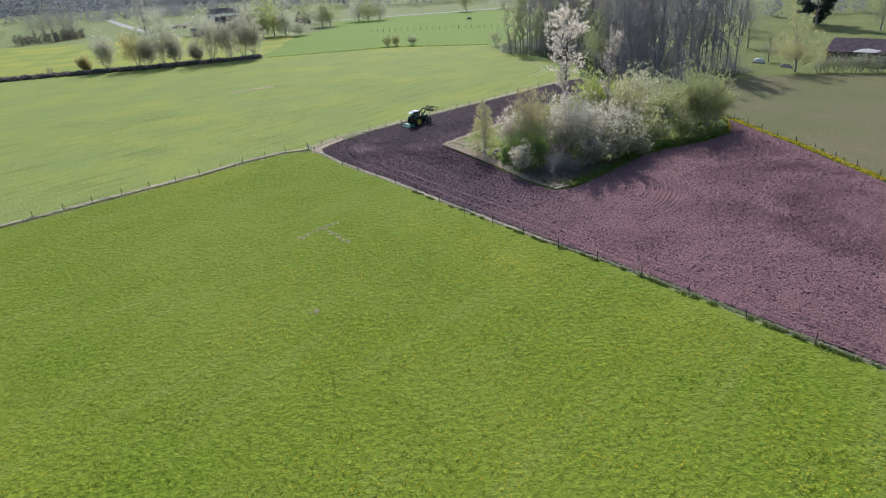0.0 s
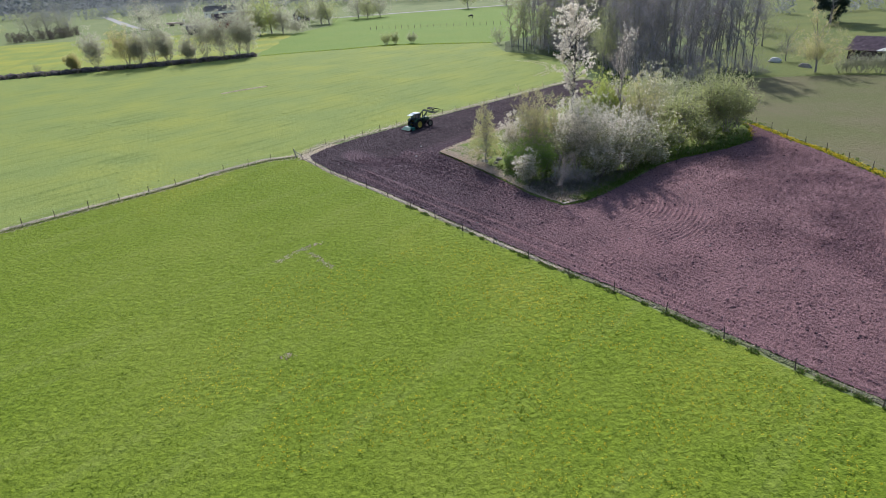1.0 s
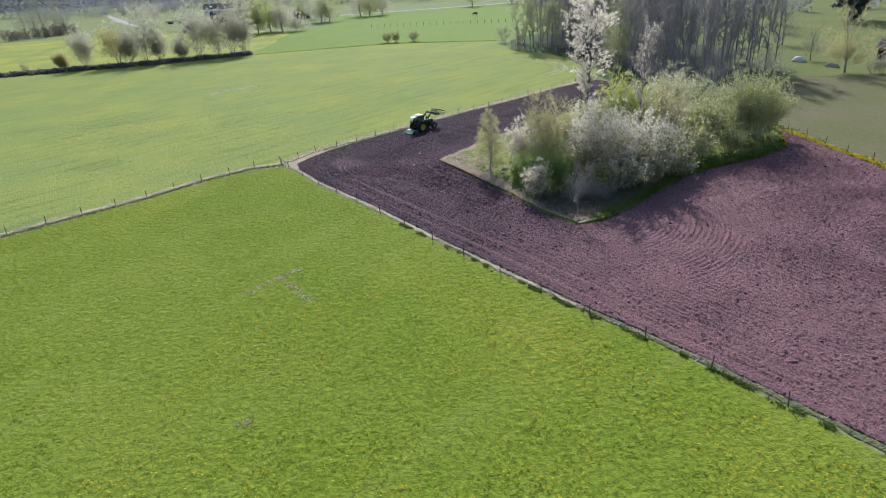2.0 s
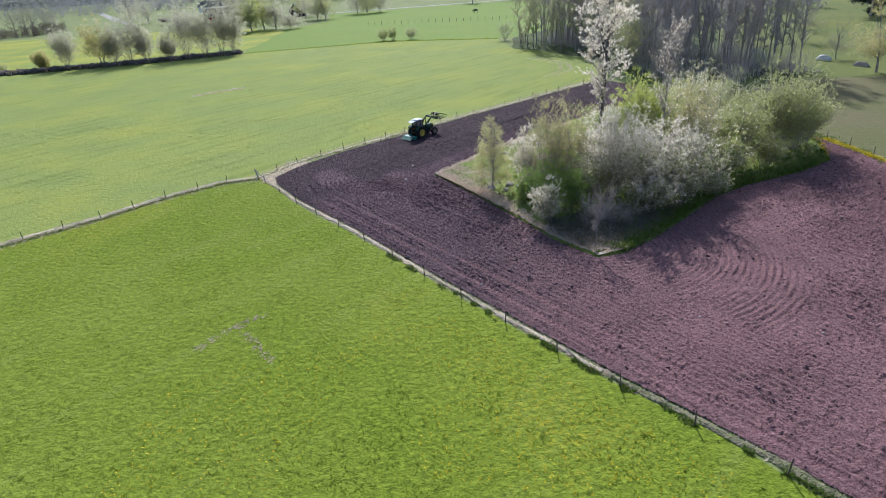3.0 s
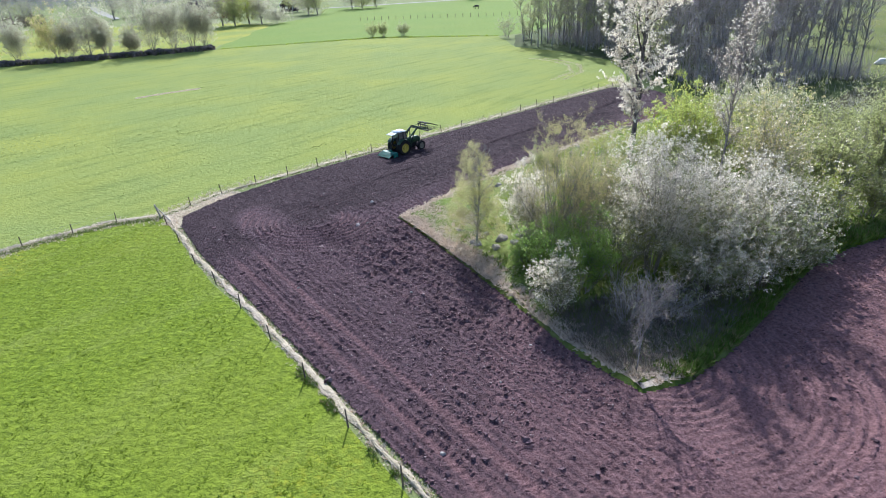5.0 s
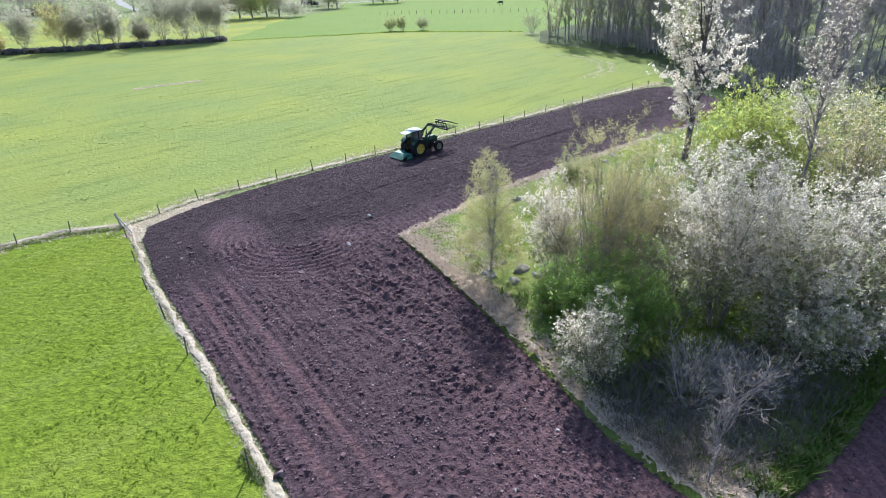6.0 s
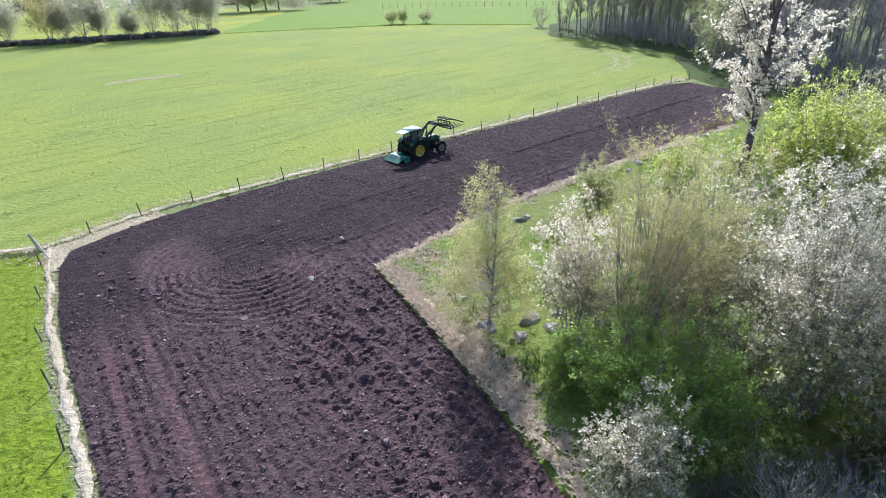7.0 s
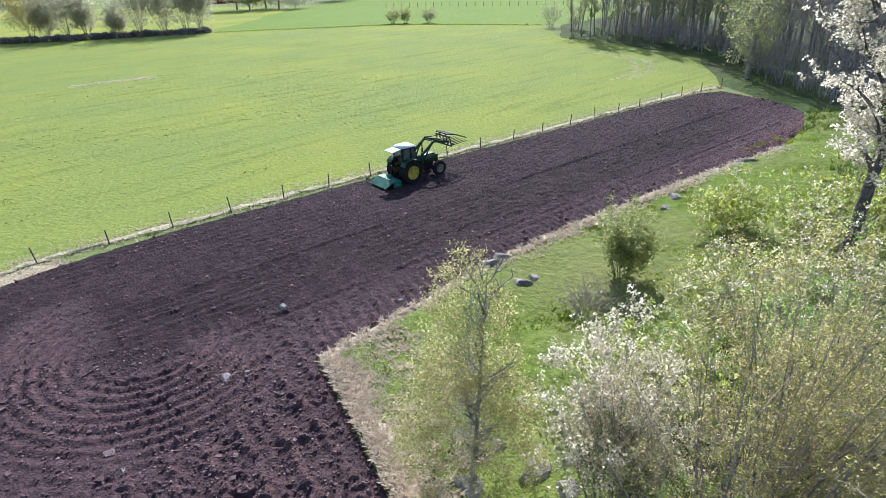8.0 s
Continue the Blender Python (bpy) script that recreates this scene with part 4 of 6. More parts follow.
shrub(29, 6.9, 68.0, 2.0, 2.0, M_LEAF_GREEN, 3200, T_GREEN, 0, 0.09, stems=9, twig=150)
shrub(30, 7.8, 62.9, 3.6, 2.6, M_LEAF_GREY, 1200, T_WHITE, 2600, stems=9, twig=700)
shrub(31, 11.0, 61.6, 2.6, 3.4, M_LEAF_GREY, 500, "leafless grey thicket by the grove's point", 0, stems=16, twig=3200)
shrub(32, 13.0, 61.8, 2.4, 3.2, M_LEAF_GREY, 400, "leafless grey thicket by the grove's point", 0, stems=15, twig=2600)
shrub(33, 12.4, 72.6, 6.4, 4.2, M_LEAF_GREEN, 5000, T_GREEN, 900, 0.1, stems=11, twig=500)
shrub(34, 14.6, 75.8, 5.2, 4.4, M_LEAF_LIME, 2600, "shrub of mixed blossom and young leaves under the cherry", 3200, stems=11, twig=1500)
shrub(35, 19.7, 79.6, 8.0, 5.4, M_LEAF_LIME, 10500, T_LIME, 0, 0.11, stems=12, twig=900)
shrub(36, 17.0, 81.2, 5.6, 4.6, M_LEAF_LIME, 6500, T_LIME, 1500, 0.1, stems=11, twig=900)
shrub(37, 22.4, 73.0, 8.6, 4.6, M_LEAF_BUFF, 7500, "leafy shrub with patches of white blossom", 900, stems=11, twig=1500)
shrub(38, 20.4, 69.2, 5.6, 4.6, M_LEAF_GREY, 4200, "leafy shrub with patches of white blossom", 5200, stems=11, twig=1200)
shrub(39, 24.6, 70.9, 4.6, 3.8, M_LEAF_LIME, 4200, T_LIME, 1400, stems=10, twig=700)
shrub(40, 28.8, 88.8, 7.2, 5.6, M_LEAF_GREY, 6500, "domed pale shrub in bud", 3200, 0.1, stems=13, twig=1600)
shrub(41, 26.0, 79.0, 6.2, 4.6, M_LEAF_GREY, 1200, "leafless grey shrub among leafy ones", 600, stems=13, twig=4200, twig_mat=M_PALETWIG)
shrub(42, 27.6, 74.4, 7.0, 4.8, M_LEAF_OLIVE, 6500, T_LIME, 300, stems=11, twig=900)
shrub(43, 31.8, 76.2, 9.2, 5.2, M_LEAF_OLIVE, 8500, T_OLIVE, 0, 0.1, stems=12, twig=1500, upright=0.9)
shrub(44, 34.6, 78.0, 8.6, 5.2, M_LEAF_OLIVE, 6500, T_OLIVE, 0, 0.1, stems=12, twig=1500, upright=0.9)
shrub(45, 29.4, 73.0, 3.4, 3.2, M_LEAF_OLIVE, 2800, T_OLIVE, 300, stems=9, twig=600)
shrub(46, 9.9, 82.4, 3.4, 2.2, M_LEAF_OLIVE, 5200, "slim upright olive green bush by the field edge", 0, 0.07, stems=9, twig=600, upright=1.0)
shrub(47, 9.0, 73.6, 3.6, 3.8, M_LEAF_LIME, 4200, T_LIME, 900, stems=10, twig=500)
shrub(48, 12.4, 78.0, 3.2, 3.8, M_LEAF_LIME, 3800, T_LIME, 1600, stems=10, twig=700)
shrub(49, 23.4, 84.0, 5.4, 5.0, M_LEAF_LIME, 5000, T_LIME, 1200, stems=11, twig=900)
shrub(50, 33.4, 84.0, 6.4, 5.4, M_LEAF_GREY, 3000, "leafless grey shrub among leafy ones", 0, stems=12, twig=3600)
shrub(51, 10.4, 75.4, 2.4, 3.0, M_LEAF_GREEN, 2600, T_GREEN, 300, stems=9, twig=400)
shrub(52, 16.6, 69.9, 6.8, 4.6, M_LEAF_GREY, 4000, "leafy shrub with patches of white blossom", 5000, stems=11, twig=1500)
shrub(53, 8.2, 79.6, 1.2, 2.6, M_LEAF_GREY, 200, "low tangle of dead brambles", 0, stems=12, twig=2200, twig_mat=M_PALETWIG)
shrub(54, 22.0, 66.9, 2.8, 2.8, M_LEAF_GREY, 1200, T_WHITE, 1500, stems=9, twig=600)
for i, (x, y, h, wd, leaf, bl) in enumerate(((11.6, 66.0, 5.2, 4.0, M_LEAF_OLIVE, 900), (18.8, 65.0, 6.0, 4.2, M_LEAF_GREY, 3600), (20.8, 67.4, 5.0, 4.6, M_LEAF_OLIVE, 1500), (13.4, 70.2, 6.0, 4.4, M_LEAF_GREY, 1800), (18.9, 76.0, 6.2, 4.6, M_LEAF_OLIVE, 900), (24.6, 76.0, 6.0, 4.6, M_LEAF_OLIVE, 500),
                                                  (22.6, 80.0, 6.4, 5.0, M_LEAF_LIME, 300), (27.0, 83.4, 6.2, 5.0, M_LEAF_OLIVE, 200), (31.2, 81.4, 7.0, 5.2, M_LEAF_OLIVE, 0), (36.4, 79.4, 6.0, 3.8, M_LEAF_OLIVE, 0), (25.0, 88.6, 5.0, 5.0, M_LEAF_OLIVE, 600),
                                                  (33.0, 92.0, 6.0, 5.4, M_LEAF_GREY, 0), (37.0, 86.0, 5.5, 5.0, M_LEAF_GREY, 0), (30.0, 96.0, 5.0, 5.0, M_LEAF_GREY, 0), (16.0, 87.0, 3.0, 3.6, M_LEAF_LIME, 600))):
    shrub(200 + i, x, y, h, wd, leaf, 3000, "leafy shrub crowded among others in the grove", bl, stems=8, twig=700)
# lone bare sapling at the point
w = standing_tree(60, 3.9, 0.3, 1.4, 0.035, M_PALETWIG, 20, 0.8, 5, 0.12, (0.03, 0))
plant("sapling", 10.4, 57.9, 0.15, w, M_BARK, [("twig", twigs("twig", w, 1500, 0.008, M_PALETWIG), "pale grey twigs")], "leafless pale sapling at the grove's point", "tree")

# ---- wood behind the fields ----
bare = []
for s, (h, sp) in enumerate(((17, 2.6), (19, 2.4), (15, 2.9), (18, 2.1))):
    w = standing_tree(70 + s, h, 0.2, sp, 0.12, M_BARK, 20, 0.6, 3, 0.16, (0.02, 0.0))
    t = plant("woodland_tree", 0, 0, 0, w, M_BARK, [("twig", twigs("twig", w, 2500, 0.021, M_TWIG, 0.5), "grey-brown leafless twigs")],
              "tall leafless woodland tree with grey-brown twigs", "tree", "woodland trees")
    bare.append(t)
leafy = []
for s, (h, sp) in enumerate(((13.5, 2.0), (12, 2.3))):
    w = standing_tree(80 + s, h, 0.2, sp, 0.12, M_BIRCHBARK, 20, 0.7, 4, 0.05)
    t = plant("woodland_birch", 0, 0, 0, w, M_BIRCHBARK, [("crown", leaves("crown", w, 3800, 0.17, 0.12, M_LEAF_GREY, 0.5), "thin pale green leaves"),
              ("twig", twigs("twig", w, 1000, 0.011, M_TWIG), "")], "birch at the wood's edge with thin pale leaves", "tree", "woodland birches")
    leafy.append(t)
rng = np.random.default_rng(9)
WOOD = [(33, 126), (33.5, 114.5), (43, 112), (52, 115.5), (58.5, 118), (57, 128), (54, 146), (46, 172), (34, 196), (26, 186), (23, 171), (29, 160), (35, 143)]
spots = []
for p in scatter(rng, WOOD, 1500):
    if all((p[0] - q[0]) ** 2 + (p[1] - q[1]) ** 2 > 4.4 for q in spots):
        spots.append(tuple(p))
spots = spots[:150]


def grown(kind, i, x, y, k=1.0):
    """A copy of a tree kind, or the first one itself."""
    m = pose(x, y, 0.0, 0, 0, (i * 67) % 360) @ Matrix.Diagonal((k, k, k * (0.92 + 0.04 * (i % 5)), 1))
    return copy_thing(kind, m)


for i, (x, y) in enumerate(spots[4:]):
    grown(bare[i % 4], i, x, y, 0.85 + 0.07 * (i % 4))
for t, (x, y) in zip(bare, spots[:4]):
    t.matrix_basis = pose(x, y, 0)
edge = [(19.5, 170), (20.5, 166.5), (23, 164), (26, 160), (28.5, 157), (31, 152.5), (33, 148), (34.5, 143.5), (33.5, 138), (18.5, 176), (22, 172), (25, 168), (30, 163), (33, 158), (20.5, 182), (24, 186), (36, 150)]
for i, (x, y) in enumerate(edge[2:]):
    grown(leafy[i % 2], i, x, y, 0.85 + 0.1 * (i % 3))
for t, (x, y) in zip(leafy, edge[:2]):
    t.matrix_basis = pose(x, y, 0)


def understorey(name, places, height, label):
    """Thin upright shoots in loose clumps between the trunks."""
    n = len(places)
    base = np.column_stack((np.repeat(places, 26, axis=0) + rng.normal(0, 0.7, (n * 26, 2)), np.zeros(n * 26)))
    tip = base + rng.normal(0, 0.5, base.shape) * np.array((1, 1, 0)) + np.column_stack((np.zeros((len(base), 2)), height * rng.uniform(0.4, 1.1, len(base)) * np.repeat(rng.uniform(0.5, 1, n), 26)))
    shoots = Wood(7)
    shoots.segs = np.stack((base, tip), axis=1)
    return tagged(new(name, twigs(name, shoots, n * 64, 0.014, M_TWIG, 0.22)), label, "undergrowth", "", "stuff")


understorey("wood_undergrowth", scatter(rng, WOOD, 330), 4.5, "grey thicket of saplings under the woodland trees")


def far_tree(seed, x, y, h, width, leaf, n, size, label, clear=0.15, name="tree", group="far trees", twig=500, bark=None, fuzz=0.15):
    w = standing_tree(seed, h, clear, width, 0.02 * h, bark or M_BARK, 12, 0.8, 2, 0.1)
    crown_points(w, int(60 + 34 * width), h, clear * h, width * 1.75, 1.0, 7)
    crowns = [("twig", twigs("twig", w, twig, 0.014, M_TWIG), "")] if twig else []
    if n:
        crowns.insert(0, ("crown", leaves("crown", w, n, size, fuzz, leaf), ""))
    return plant(name, x, y, 0, w, bark or M_BARK, crowns, label, "tree", group)


def far_bush(seed, x, y, h, width, leaf, n, size, label, group="far bushes", twig=500):
    w = fit_height(shrub_wood(seed, h, width, 9, 0.5, 90), h)
    crowns = [("crown", leaves("crown", w, n, size, 0.12, leaf), "")] if n else []
    if twig:
        crowns.append(("twig", twigs("twig", w, twig, 0.012, M_TWIG), ""))
    return plant("bush", x, y, 0, w, M_BARK, crowns, label, "bush", group, "branchwork")


# leafy bush at the end of the tilled strip
far_tree(90, 31.2, 127.0, 12.5, 2.6, M_LEAF_OLIVE, 4200, 0.18, "leafy tree at the corner of the wood", 0.08)
far_tree(91, 33.0, 131.0, 11.0, 2.4, M_LEAF_GREY, 2600, 0.18, "leafy tree at the corner of the wood", 0.08)
far_bush(92, 15.8, 186, 5.0, 6.0, M_LEAF_GREY, 900, 0.22, "greyish leafless bush at the pasture's edge", twig=1400)
far_bush(93, 19.5, 181, 4.4, 5.0, M_LEAF_GREY, 700, 0.22, "greyish leafless bush at the pasture's edge", twig=1200)
far_bush(94, -18.6, 203.5, 3.6, 4.6, M_LEAF_OLIVE, 2400, 0.2, "rounded bush growing on the field ditch")
far_bush(95, -15.6, 203.2, 3.9, 3.6, M_LEAF_OLIVE, 2200, 0.2, "rounded bush growing on the field ditch")
far_bush(96, -10.4, 203.0, 3.4, 4.8, M_LEAF_GREY, 2600, 0.2, "rounded bush growing on the field ditch")
# trees along the stone wall
T_WALL = "half-leafed tree growing by the old stone wall"
for i, (x, y, h, wd, leaf) in enumerate(((-101.2, 183.2, 8.8, 1.9, M_LEAF_GREY), (-92.6, 185, 9.6, 2.2, M_LEAF_BUFF), (-89.4, 185.6, 7.6, 1.6, M_LEAF_GREY), (-85.4, 186.2, 12.2, 2.7, M_LEAF_GREY), (-81.7, 187.2, 8.6, 1.6, M_LEAF_GREY),
                                         (-76.2, 189.2, 5.6, 1.3, M_LEAF_GREY), (-72.0, 190.8, 13.2, 2.2, M_LEAF_GREY), (-67.3, 192.5, 10.6, 1.9, M_LEAF_GREY), (-63.1, 194, 12.4, 2.3, M_LEAF_GREY), (-60.2, 195, 10.0, 1.9, M_LEAF_GREY), (-107, 182, 3.9, 1.0, M_LEAF_BUFF))):
    w = fit_height(shrub_wood(100 + i, 1.22 * h, 4.8 * wd, 8, 0.9, 190), 1.22 * h)
    plant("tree", x, y, 0, w, M_BARK, [("crown", leaves("crown", w, 5600, 0.3, 0.2, leaf if leaf is M_LEAF_BUFF else M_LEAF_HAZY, 0, 0.65, 2, 0.3), ""), ("twig", twigs("twig", w, 1500, 0.014, M_TWIG), "")], T_WALL, "tree", "trees along the wall", "branchwork")
far_bush(112, -118, 182, 3.0, 3.4, M_LEAF_OLIVE, 500, 0.2, "small bush by the old stone wall", twig=500)
# scattered trees further off
T_FAR = "pale spring tree out in the far fields"
for i, (x, y, h, wd, leaf, n) in enumerate(((-82.4, 270, 15.2, 3, M_LEAF_GREY, 3200), (-76.6, 266.5, 12, 2.6, M_LEAF_OLIVE, 2600), (-73.8, 274.3, 14, 3, M_LEAF_LIME, 3000), (-68, 270.6, 12.8, 2.6, M_LEAF_GREY, 2600), (-61.5, 268, 6.2, 2.4, M_LEAF_GREY, 1300), (-55, 309, 12.5, 3.2, M_LEAF_OLIVE, 2200),
                                            (-59.5, 312, 12, 3, M_LEAF_GREY, 1900), (-44, 335, 12, 3.4, M_LEAF_GREY, 1700), (-39, 333, 11.5, 3.2, M_LEAF_OLIVE, 1900), (-33, 337, 12, 2.6, M_LEAF_GREY, 1600), (-70, 335, 12, 4, M_LEAF_OLIVE, 2200),
                                            (-166, 351, 18, 3.2, M_LEAF_GREY, 1800), (-163, 365, 14, 3, M_LEAF_GREY, 1500),
                                            (-232, 318, 12, 5, M_LEAF_OLIVE, 2000), (-240, 326, 11, 5, M_LEAF_OLIVE, 2000), (14, 362, 13, 3, M_LEAF_OLIVE, 1700), (36, 366, 12, 5, M_LEAF_GREY, 1500), (44, 360, 10, 4, M_LEAF_GREY, 1400), (-120, 310, 10, 3.5, M_LEAF_GREY, 1500))):
    far_tree(120 + i, x, y, 1.12 * h, 1.55 * wd, M_LEAF_HAZY if leaf is M_LEAF_GREY else leaf, 2 * n, 0.4, T_FAR, 0.06, twig=700, fuzz=0.3)
for i, (x, y, h, wd) in enumerate(((-235.8, 362, 15.5, 3.2), (-219, 353.5, 17.6, 3.2), (-209, 347.4, 16.6, 3.0), (-201.5, 343, 14.4, 2.8), (-226, 356, 16, 3.0))):
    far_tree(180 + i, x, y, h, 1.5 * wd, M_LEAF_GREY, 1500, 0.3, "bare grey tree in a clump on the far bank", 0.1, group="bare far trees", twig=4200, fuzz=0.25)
far_wood_line = [(-214, 312), (-208, 319), (-200, 326), (-198, 342)]
# garden trees round the house
far_tree(150, 66.2, 114.4, 9.4, 3.3, M_LEAF_BUFF, 11000, 0.14, "round-headed garden tree with yellow-green buds", 0.2, twig=1600)
for i, (x, y, h, wd, n) in enumerate(((68, 128, 5.5, 2.2, 300), (74, 150, 9, 3.5, 900), (118, 168, 9.5, 4, 1500), (84, 175, 14, 3.5, 1200), (92, 190, 14, 4, 1400), (64, 150, 10, 3, 700))):
    far_tree(151 + i, x, y, h, wd, M_LEAF_OLIVE, n, 0.2, "spring tree in the garden", 0.18, group="garden trees", twig=1200)
w = standing_tree(158, 17, 0.08, 5.0, 0.35, M_BARK, 26, 1.2, 6, -0.03)
plant("spruce_tree", 112, 188, 0, w, M_BARK, [("crown", leaves("crown", w, 15000, 0.55, 0.3, M_NEEDLE, 0.4), "dense dark needles")], "dark evergreen behind the house", "tree")
for i in range(13):
    far_bush(160 + i, 69.5 + i * 1.3, 112.4 - i * 0.5 + 0.5 * (i % 2), 3.0 + 0.5 * (i % 3), 3.4, M_LEAF_GREY, 500, 0.17, "twiggy garden hedge bush in front of the house", "garden hedge", 900)

# distant woods, hazed by colour, and a wooded ridge added to close their sky gaps
hx = np.linspace(-1900, 1900, 96)
ridge = 30 + 34 * value_noise(NT[1], hx / 260 + 30, hx * 0 + 4) + 8 * value_noise(NT[2], hx / 45, hx * 0 + 9)
V, F = [], []
for k, (dy, s) in enumerate(((0, 0.0), (30, 0.55), (120, 0.9), (260, 1.0), (600, 0.4))):
    V.append(np.column_stack((hx, 900 - 0.0001 * hx ** 2 + dy + 25 * value_noise(NT[3], hx / 90, hx * 0 + k), ridge * s - 1)))
V = np.vstack(V)
F = [(k * 96 + i, k * 96 + i + 1, (k + 1) * 96 + i + 1, (k + 1) * 96 + i) for k in range(4) for i in range(95)]
structure("ridge_far", mesh_np("ridge_far", V, F, M_RIDGE, True), "low hazy wooded ridge added behind the horizon woods")
rng = np.random.default_rng(17)


def far_wood(name, line, count, width, h, leaf, label):
    pts = along(rng, line, count, width)
    C, S = [], []
    for x, y in pts:
        k = h * rng.uniform(0.6, 1.15)
        n = 46
        a, u = rng.uniform(0, 6.28, n), rng.uniform(0.0, 1, n)
        r = k * 0.24 * np.sqrt(rng.random(n)) * (0.35 + np.sin(math.pi * np.clip(u, 0.05, 1)) )
        C.append(np.column_stack((x + r * np.cos(a), y + r * np.sin(a), k * (0.04 + 0.96 * u))))
    cloud = Wood(5)
    C = np.vstack(C)
    cloud.segs = np.stack((C, C + 0.2), axis=1)
    return tagged(new(name, leaves(name, cloud, len(pts) * 110, 0.35 + 0.03 * h, 0.5, leaf, 0, 0.75)), label, "woods", "", "stuff")


far_wood("far_woods", [(-640, 560), (-430, 640), (-270, 660), (-150, 600), (-60, 520), (60, 480), (160, 430), (260, 320)], 640, 30, 34, M_HAZYWOOD, "hazy leafless woods along the horizon")
far_wood("far_woods", [(-1000, 640), (-560, 800), (-200, 800), (100, 700), (500, 560)], 420, 60, 46, M_HAZYWOOD, "hazy tall woods along the horizon")
far_wood("far_hedge", [(-330, 530), (-285, 527), (-250, 548), (-215, 540)], 90, 8, 9, M_HAZYWOOD, "hazy grey hedge of far field bushes")
far_wood("far_hedge", [(70, 235), (110, 225), (150, 215), (190, 190)], 60, 8, 7, M_HAZYWOOD, "hazy grey hedge beyond the garden")
far_wood("far_hedge", far_wood_line, 60, 5, 4.5, M_BRAMBLE, "dark bramble bank below the bare trees")


# ---- fences ----
def fence(name, line, spacing, first, label, tall=1.15, until=1e9, bend=3):
    top = tagged(new(name), label, "fence", "", "structure")
    rng = random.Random(bend)
    pos, posts = first, []
    seg = list(zip(line, line[1:]))
    cum = 0.0
    for a, b in seg:
        L = math.hypot(b[0] - a[0], b[1] - a[1])
        while pos <= cum + L and pos < until:
            f = (pos - cum) / L
            posts.append((a[0] + (b[0] - a[0]) * f, a[1] + (b[1] - a[1]) * f))
            pos += spacing * rng.uniform(0.95, 1.05)
        cum += L
    bm = bmesh.new()
    rod(bm, (0, 0, -0.1), (0, 0, tall), 0.034, 0.03, 7)
    rod(bm, (0, 0, tall), (0, 0, tall + 0.04), 0.03, 0.012, 7)
    me = mesh_bm("post", bm, M_POST)
    tops = []
    for x, y in posts:
        ob = new("post", me)
        ob.parent = top
        ob.matrix_basis = pose(x, y, 0, rng.uniform(-5, 5), rng.uniform(-5, 5), rng.uniform(0, 360)) @ Matrix.Diagonal((1, 1, rng.uniform(0.85, 1.12), 1))
        tops.append((x, y))
    for z in (0.4 * tall, 0.85 * tall):
        bm = bmesh.new()
        for a, b in zip(tops, tops[1:]):
            rod(bm, (a[0], a[1], z), (b[0], b[1], z), 0.004, None, 3)
        part("wire", bm, M_WIRE, top)
    return top


fence("fence_meadow_left", FENCE_A, 3.05, 3.2, "wire fence on weathered posts along the cut meadow", 0.8, 62, 1)
fence("fence_meadow_right", FENCE_B, 3.9, 2.0, "wire fence on weathered posts between meadow and soil", 0.78, 92, 2)
fence("fence_upper", FENCE_C, 3.1, 2.6, "wire fence on weathered posts along the tilled strip", 0.8, 70, 3)
fence("fence_verge", FENCE_D, 3.3, 0.5, "wire fence on posts along the dandelion verge", 1.0, 80, 4)
post = tagged(new("corner_post"), "stout bleached corner post leaning at the fence joint", "fence post")
post.matrix_basis = pose(-19.6, 78.6, 0, 6, -10, 20)
bm = bmesh.new()
rod(bm, (0, 0, -0.1), (0, 0, 1.15), 0.075, 0.065, 9)
part("post", bm, M_PALEPOST, post)
bm = bmesh.new()
rod(bm, (0.06, 0, 0.85), (0.8, -1.3, 0.05), 0.045, 0.04, 8)
part("brace", bm, M_PALEPOST, post)
far = tagged(new("fence_far"), "far pasture fence of small dark posts", "fence", "", "structure")
bm = bmesh.new()
rod(bm, (0, 0, -0.1), (0, 0, 1.2), 0.08, 0.07, 6)
me = mesh_bm("post", bm, M_POST)
for i in range(26):
    ob = new("post", me)
    ob.parent = far
    ob.matrix_basis = pose(-30 + i * 2.6, 262 - i * 0.6, 0)


# ---- stones ----
def boulder(name, seed, x, y, z, sx, sy, sz, label, mat, group, category="rock"):
    r = random.Random(seed)
    bm = bmesh.new()
    bmesh.ops.create_icosphere(bm, subdivisions=2 if category == "rock" else 3, radius=1)
    off = Vector((seed * 3.1, seed * 1.7, 0))
    for v in bm.verts:
        n = noise.noise(v.co * 1.3 + off) * 0.35 + noise.noise(v.co * 3.1 + off) * 0.12
        v.co = v.co * (1 + n)
        for axis, cut in ((Vector((1, 0.3, 0.4)).normalized(), 0.62), (Vector((-0.5, 1, 0.3)).normalized(), 0.6), (Vector((0.1, -0.4, 1)).normalized(), 0.58), (Vector((-0.7, -0.7, 0.5)).normalized(), 0.66)):
            d = v.co.dot(axis)
            if d > cut:
                v.co -= axis * (d - cut) * 0.85
    bmesh.ops.transform(bm, matrix=Matrix.Diagonal((sx, sy, sz, 1)), verts=bm.verts[:])
    ob = tagged(new(name, mesh_bm(name, bm, mat, category == "tarpaulin")), label, category, group)
    ob.matrix_basis = pose(x, y, z, 0, 0, r.uniform(0, 360))
    return ob


